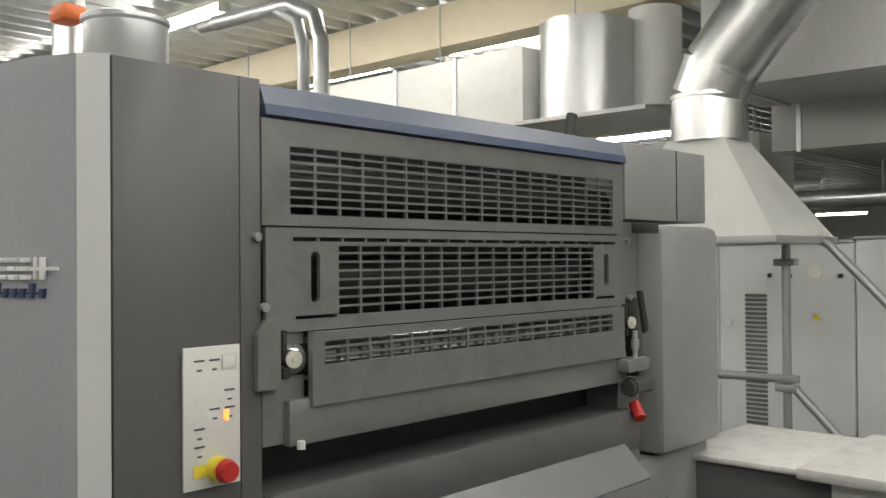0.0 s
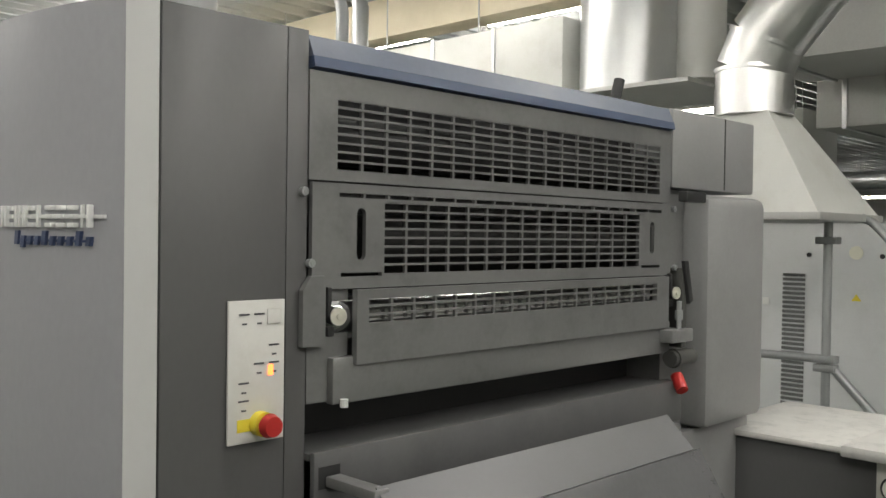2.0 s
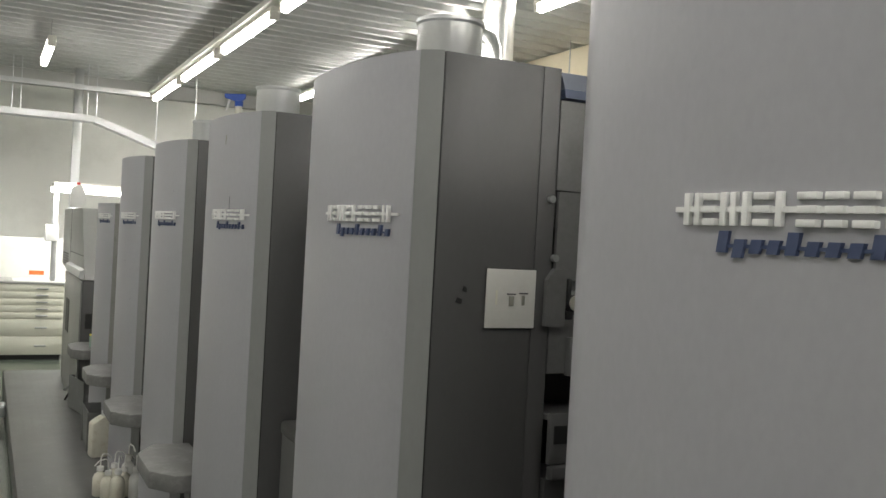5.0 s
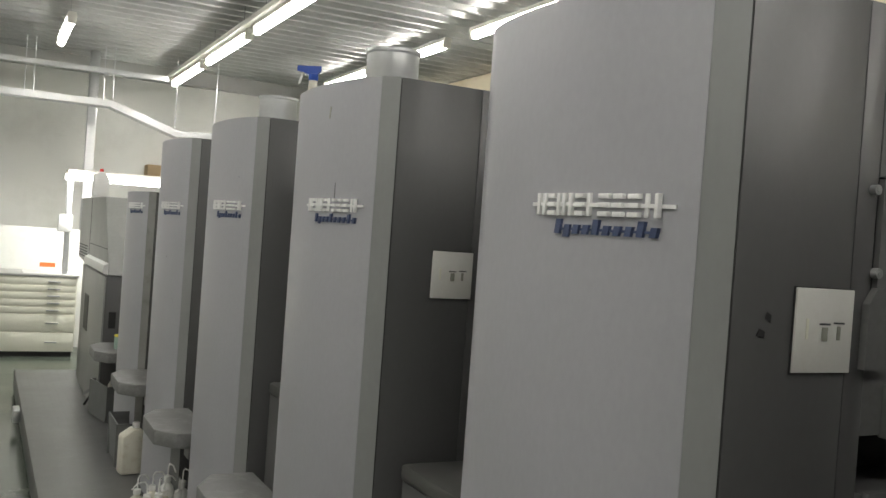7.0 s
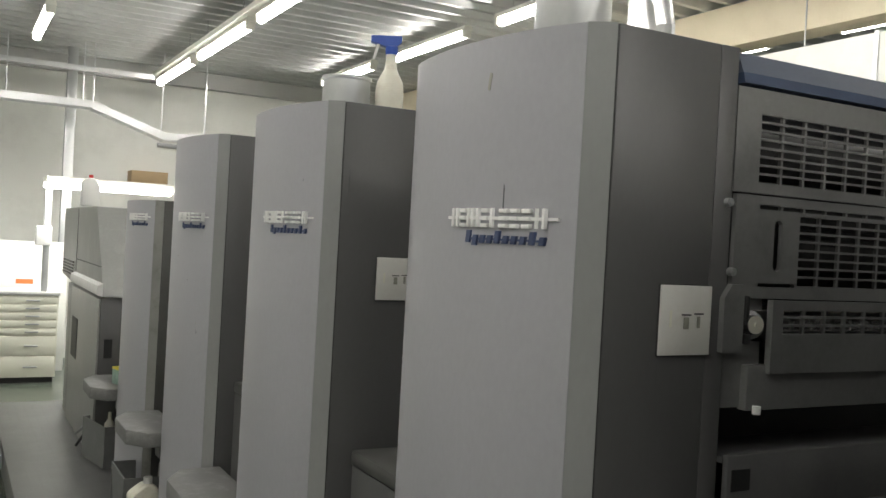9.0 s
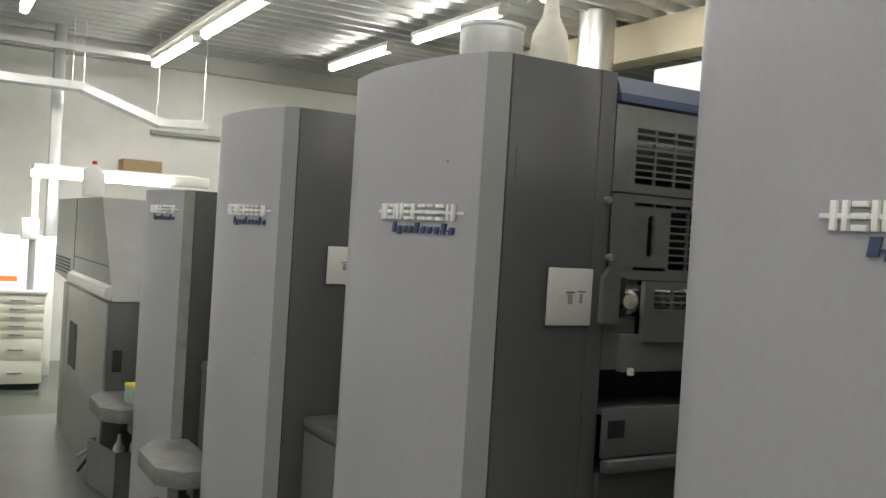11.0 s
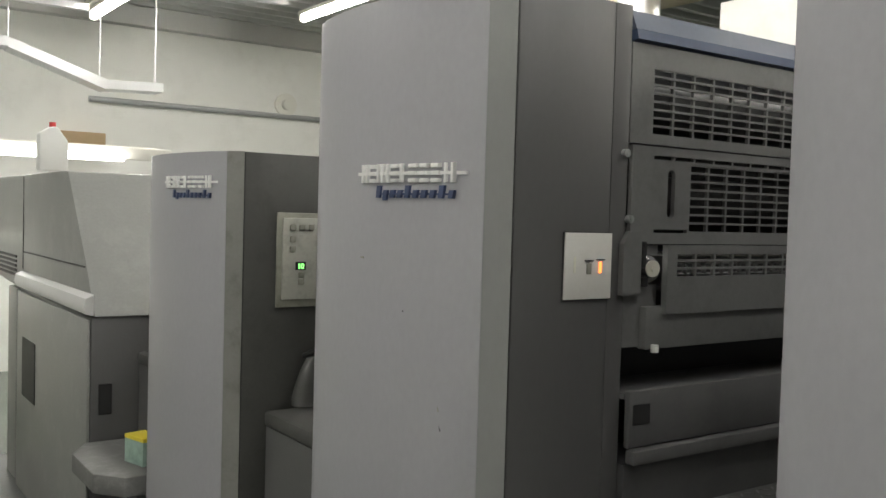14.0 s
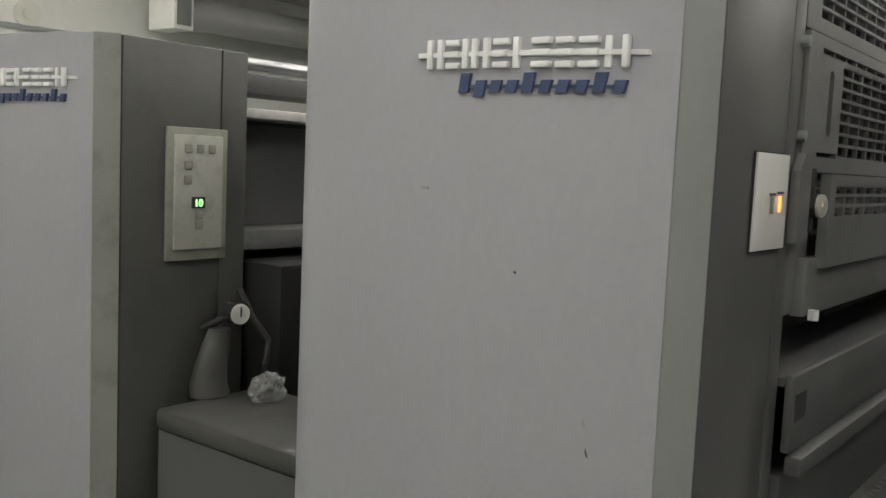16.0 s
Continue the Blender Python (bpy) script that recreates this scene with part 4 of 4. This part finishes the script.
e = thing("ventilation_box", "pale sheet-metal ventilation duct with round silencer drum", "duct")
part("box_duct", box(3.95, 4.28, 2.32, 7.6, 2.60, 3.14, bevel=0.004), "whiteduct", e)
for y in (2.9, 3.5, 4.9, 6.3):
    part("flange", box(3.935, 4.285, y, y + 0.03, 2.585, 3.15), "galv", e)
part("base_plate", box(3.85, 4.7, 1.35, 2.31, 2.60, 2.625), "duct", e)
bm = bmesh.new()
cyl(bm, (4.2, 1.98, 2.626), (4.2, 1.98, 3.26), 0.31, 40)
part("drum", bm, "galv", e, "round galvanised drum")
bm = bmesh.new()
cyl(bm, (4.45, 1.62, 2.7), (4.45, 1.62, 3.34), 0.17, 28)
part("drum", bm, "whiteduct", e)
for y in (2.0, 3.2, 4.2, 5.6, 7.0):
    bm = bmesh.new()
    cyl(bm, (4.1, y, 3.1), (4.1, y, CEIL + 0.02), 0.006, 6)
    part("hanger", bm, "steelpipe", e)


def hung_duct(x0, x1, y0, y1, z0, z1, label):
    d = thing("overhead_duct", label, "duct", "overhead ducts")
    part("casing", box(x0, x1, y0, y1, z0, z1, bevel=0.006), "duct", d)
    for y in (y0 + 0.4, y1 - 0.2):
        part("flange", box(x0 - 0.012, x1 + 0.012, y, y + 0.03, z0 - 0.012, z1 + 0.012), "galv", d)
        for x in (x0 + 0.05, x1 - 0.05):
            bm = bmesh.new()
            cyl(bm, (x, y, z1), (x, y, CEIL + 0.02), 0.006, 6)
            part("hanger", bm, "steelpipe", d)


e = thing("spiral_duct", "long thin galvanised spiral duct far across the hall", "duct")
bm = bmesh.new()
cyl(bm, (11.0, -3.0, 2.46), (11.0, 4.2, 2.46), 0.115, 20)
part("casing", bm, "galv", e)
for y in (-2.6, 0.4, 2.2, 3.8):
    bm = bmesh.new()
    cyl(bm, (11.0, y, 2.46), (11.0, y + 0.04, 2.46), 0.125, 20)
    part("coupling", bm, "galv", e)
    bm = bmesh.new()
    cyl(bm, (11.0, y + 0.02, 2.57), (11.0, y + 0.02, CEIL + 0.02), 0.006, 6)
    part("hanger", bm, "steelpipe", e)
hung_duct(4.25, 5.1, -3.5, 1.2, 2.73, 3.3, "wide dull grey overhead air duct")
hung_duct(5.15, 6.2, -1.5, 1.15, 2.43, 2.80, "low dull grey rectangular air duct")
hung_duct(5.3, 5.9, 1.3, 4.5, 2.2, 2.6, "dull grey air duct above the switch cabinets")
for y, r, m in ((2.55, 0.035, "steelpipe"), (2.40, 0.045, "galv")):
    bm = bmesh.new()
    tubeline(bm, [(2.3, y, 1.9), (2.3, y, 2.9), (2.3, y + 0.05, 3.05), (2.3, y + 0.25, 3.15), (2.3, y + 1.0, 3.18)], r)
    solid("service_pipe", bm, m, "vertical metal service pipe behind the unit", "pipe")
for x, y, rr in ((2.1, 4.92, 0.11), (3.9, 8.3, 0.16)):
    e = thing("riser_duct", "bright vertical spiral duct behind the press", "duct", "riser ducts", at=(x, y, 0))
    bm = bmesh.new()
    cyl(bm, (0, 0, 0.0), (0, 0, CEIL + 0.02), rr, 32)
    part("casing", bm, "shiny", e)
    for i in range(30):
        bm = bmesh.new()
        cyl(bm, (0, 0, 0.1 + i * 0.12), (0.0, 0.006, 0.106 + i * 0.12), rr + 0.003, 32)
        part("seam", bm, "shiny", e)
bm = bmesh.new()
tubeline(bm, [(1.9, 4.80, 3.02), (1.9, 4.74, 3.02), (1.9, 4.65, 2.98), (1.9, 4.59, 2.90), (1.9, 4.56, 2.78), (1.9, 4.56, 0.0)], 0.045, 16)
solid("bent_pipe", bm, "galv", "bent galvanised pipe beside the riser duct", "pipe")


# ---- clutter on the walkway and ledges ----
canister(-0.215, 5.60, 0.2015, 0.285, 0.085, "stained milky plastic jug on the walkway", "whitep", 8)


def wash_bottle(x, y, h, bend, material):
    e = thing("wash_bottle", "stained plastic wash bottle with bent spout", "bottle", "wash bottles on the walkway", at=(x, y, 0.2015), rz=bend)
    bm = bmesh.new()
    lathe(bm, [(0.034, 0), (0.037, 0.005), (0.037, h * 0.6), (0.030, h * 0.72), (0.014, h * 0.8), (0.014, h * 0.86)], seg=18)
    part("bottle", bm, material, e)
    bm = bmesh.new()
    lathe(bm, [(0.018, h * 0.84), (0.018, h * 0.98), (0.010, h)], seg=16)
    part("cap", bm, "whitep", e)
    bm = bmesh.new()
    tubeline(bm, [(0, 0, h), (0.003, 0, h + 0.045), (0.014, 0, h + 0.06), (0.05, 0, h + 0.055), (0.075, 0, h + 0.03)], 0.0035, 8)
    part("spout", bm, "whitep", e)


random.seed(4)
for x, y in ((-0.33, 4.72), (-0.25, 4.78), (-0.17, 4.83), (-0.30, 4.62), (-0.21, 4.68), (-0.12, 4.72), (-0.26, 4.55), (-0.16, 4.60)):
    wash_bottle(x, y, 0.15 + random.random() * 0.04, random.random() * 360, "jug" if random.random() < 0.7 else "whitep")


def plastic_bag(x, y, z, s):
    bm = bmesh.new()
    bmesh.ops.create_icosphere(bm, subdivisions=4, radius=1)
    for v in bm.verts:
        n = noise.noise(v.co * 2.3 + Vector((x, y, 0) )* 3) * 0.28 + noise.noise(v.co * 6) * 0.10
        v.co *= 1 + n
        v.co.x, v.co.y, v.co.z = x + v.co.x * s, y + v.co.y * s * 0.8, z + max(0.0, v.co.z * s * 0.9 + s * 0.55)
    solid("plastic_bag", bm, "bag", "crumpled clear plastic bag on a ledge", "bag", "bags on the ledges", smooth=60)


for k in range(5):
    plastic_bag(0.13 if k == 4 else 0.10, k * P + 0.64 + 0.40, 1.0755, 0.04)
e = thing("carton", "small yellow and green glove carton on a step", "box", at=(-0.15, 6.80, 0.7305), rz=15)
part("box_body", box(-0.04, 0.04, -0.06, 0.06, 0, 0.085, bevel=0.002), "carton", e)
part("lid", box(-0.0405, 0.0405, -0.0605, 0.0605, 0.086, 0.10, bevel=0.001), "yellow", e, "yellow lid")
for x, y, h, m in ((-0.16, 7.13, 0.29, "jug"), (-0.08, 7.10, 0.31, "whitep"), (-0.14, 7.24, 0.25, "jug")):
    bm = bmesh.new()
    lathe(bm, [(0.028, 0), (0.03, 0.005), (0.03, h * 0.75), (0.012, h * 0.86), (0.010, h)], (x, y, 0.2105), 16)
    solid("aerosol_can", bm, m, "used spray can standing in the bin", "can", "cans in the bin")


e = thing("brush", "cleaning brush with red grip leaning on the bin", "brush")
bm = bmesh.new()
tubeline(bm, [(-0.30, 7.52, 0.215), (-0.235, 7.33, 0.40), (-0.20, 7.24, 0.475)], 0.009, 8)
part("stick", bm, "rubber", e)
bm = bmesh.new()
tubeline(bm, [(-0.225, 7.30, 0.425), (-0.195, 7.225, 0.487)], 0.015, 10)
part("grip", bm, "red", e, "red grip")
bm = bmesh.new()
tubeline(bm, [(-0.31, 7.50, 0.30), (-0.20, 7.26, 0.462), (-0.17, 7.20, 0.49)], 0.012, 8)
solid("scraper", bm, "steelpipe", "pale metal scraper bar lying over the bin rim", "tool")


# ---- wear marks ----
def mark(e, y, z, w, h, material, lean=0.0):
    """A thin scuff on the curved cover of unit e."""
    xs = surf_x(y)
    bm = bmesh.new()
    prism(bm, [(y, z), (y + w, z + h * 0.1), (y + w + lean, z + h), (y + lean, z + h * 0.92)], xs - 0.0012, xs + 0.002, "x")
    part("scuff", bm, material, e, "dark scuff mark" if material == "mark" else "faint stain")


units = [o for o in scene.objects if o.name.startswith("printing_unit")]
mark(units[2], 0.185, 1.735, 0.0022, 0.05, "mark")
mark(units[4], 0.20, 1.46, 0.003, 0.003, "mark")
mark(units[4], 0.105, 1.285, 0.004, 0.012, "bezel", 0.004)
mark(units[4], 0.10, 1.25, 0.003, 0.012, "mark", 0.004)
mark(units[4], 0.33, 1.555, 0.012, 0.004, "bezel")
mark(units[3], 0.11, 1.83, 0.004, 0.005, "mark")
mark(units[2], 0.24, 1.96, 0.008, 0.035, "bezel", -0.006)
for x, z, w in ((-0.055, 1.572, 0.010), (-0.07, 1.548, 0.014)):
    part("scuff", prism(bmesh.new(), [(x, z), (x + w, z - 0.004), (x + w * 1.1, z + 0.006), (x + w * 0.3, z + 0.010)], -0.0012, 0.001, "y"), "black", units[1], "black rubbed spot")
part("scratch", prism(bmesh.new(), [(-0.10, 1.80), (-0.0985, 1.80), (-0.0985, 1.87), (-0.10, 1.865)], -0.0011, 0.001, "y"), "mark", units[3], "thin scratch")
bm = bmesh.new()
bx(bm, 9.97, 10.03, 3.27, 3.45, 2.55, 2.69, bevel=0.006)
e = thing("exit_sign", "small green exit sign hung from the ceiling", "sign")
part("face", bm, "exitgreen", e)
for y in (3.31, 3.41):
    bm = bmesh.new()
    cyl(bm, (10.0, y, 2.69), (10.0, y, CEIL + 0.02), 0.005, 6)
    part("hanger", bm, "steelpipe", e)

bm = bmesh.new()
cyl(bm, (5.3995, 0.966, 1.62), (5.392, 0.966, 1.62), 0.045, 24)
solid("cabinet_badge", bm, "chest", "round pale badge on the switch cabinet", "badge")
solid("cabinet_label", box(5.393, 5.3995, 1.56, 1.61, 1.24, 1.29), "paper", "small white label on the switch cabinet", "label")
for y in (1.28, 1.14, 0.80):
    bm = bmesh.new()
    cyl(bm, (5.3995, y, 1.60), (5.39, y, 1.60), 0.016, 14)
    solid("cabinet_lock", bm, "rubber", "round black cabinet lock", "lock", "cabinet locks")
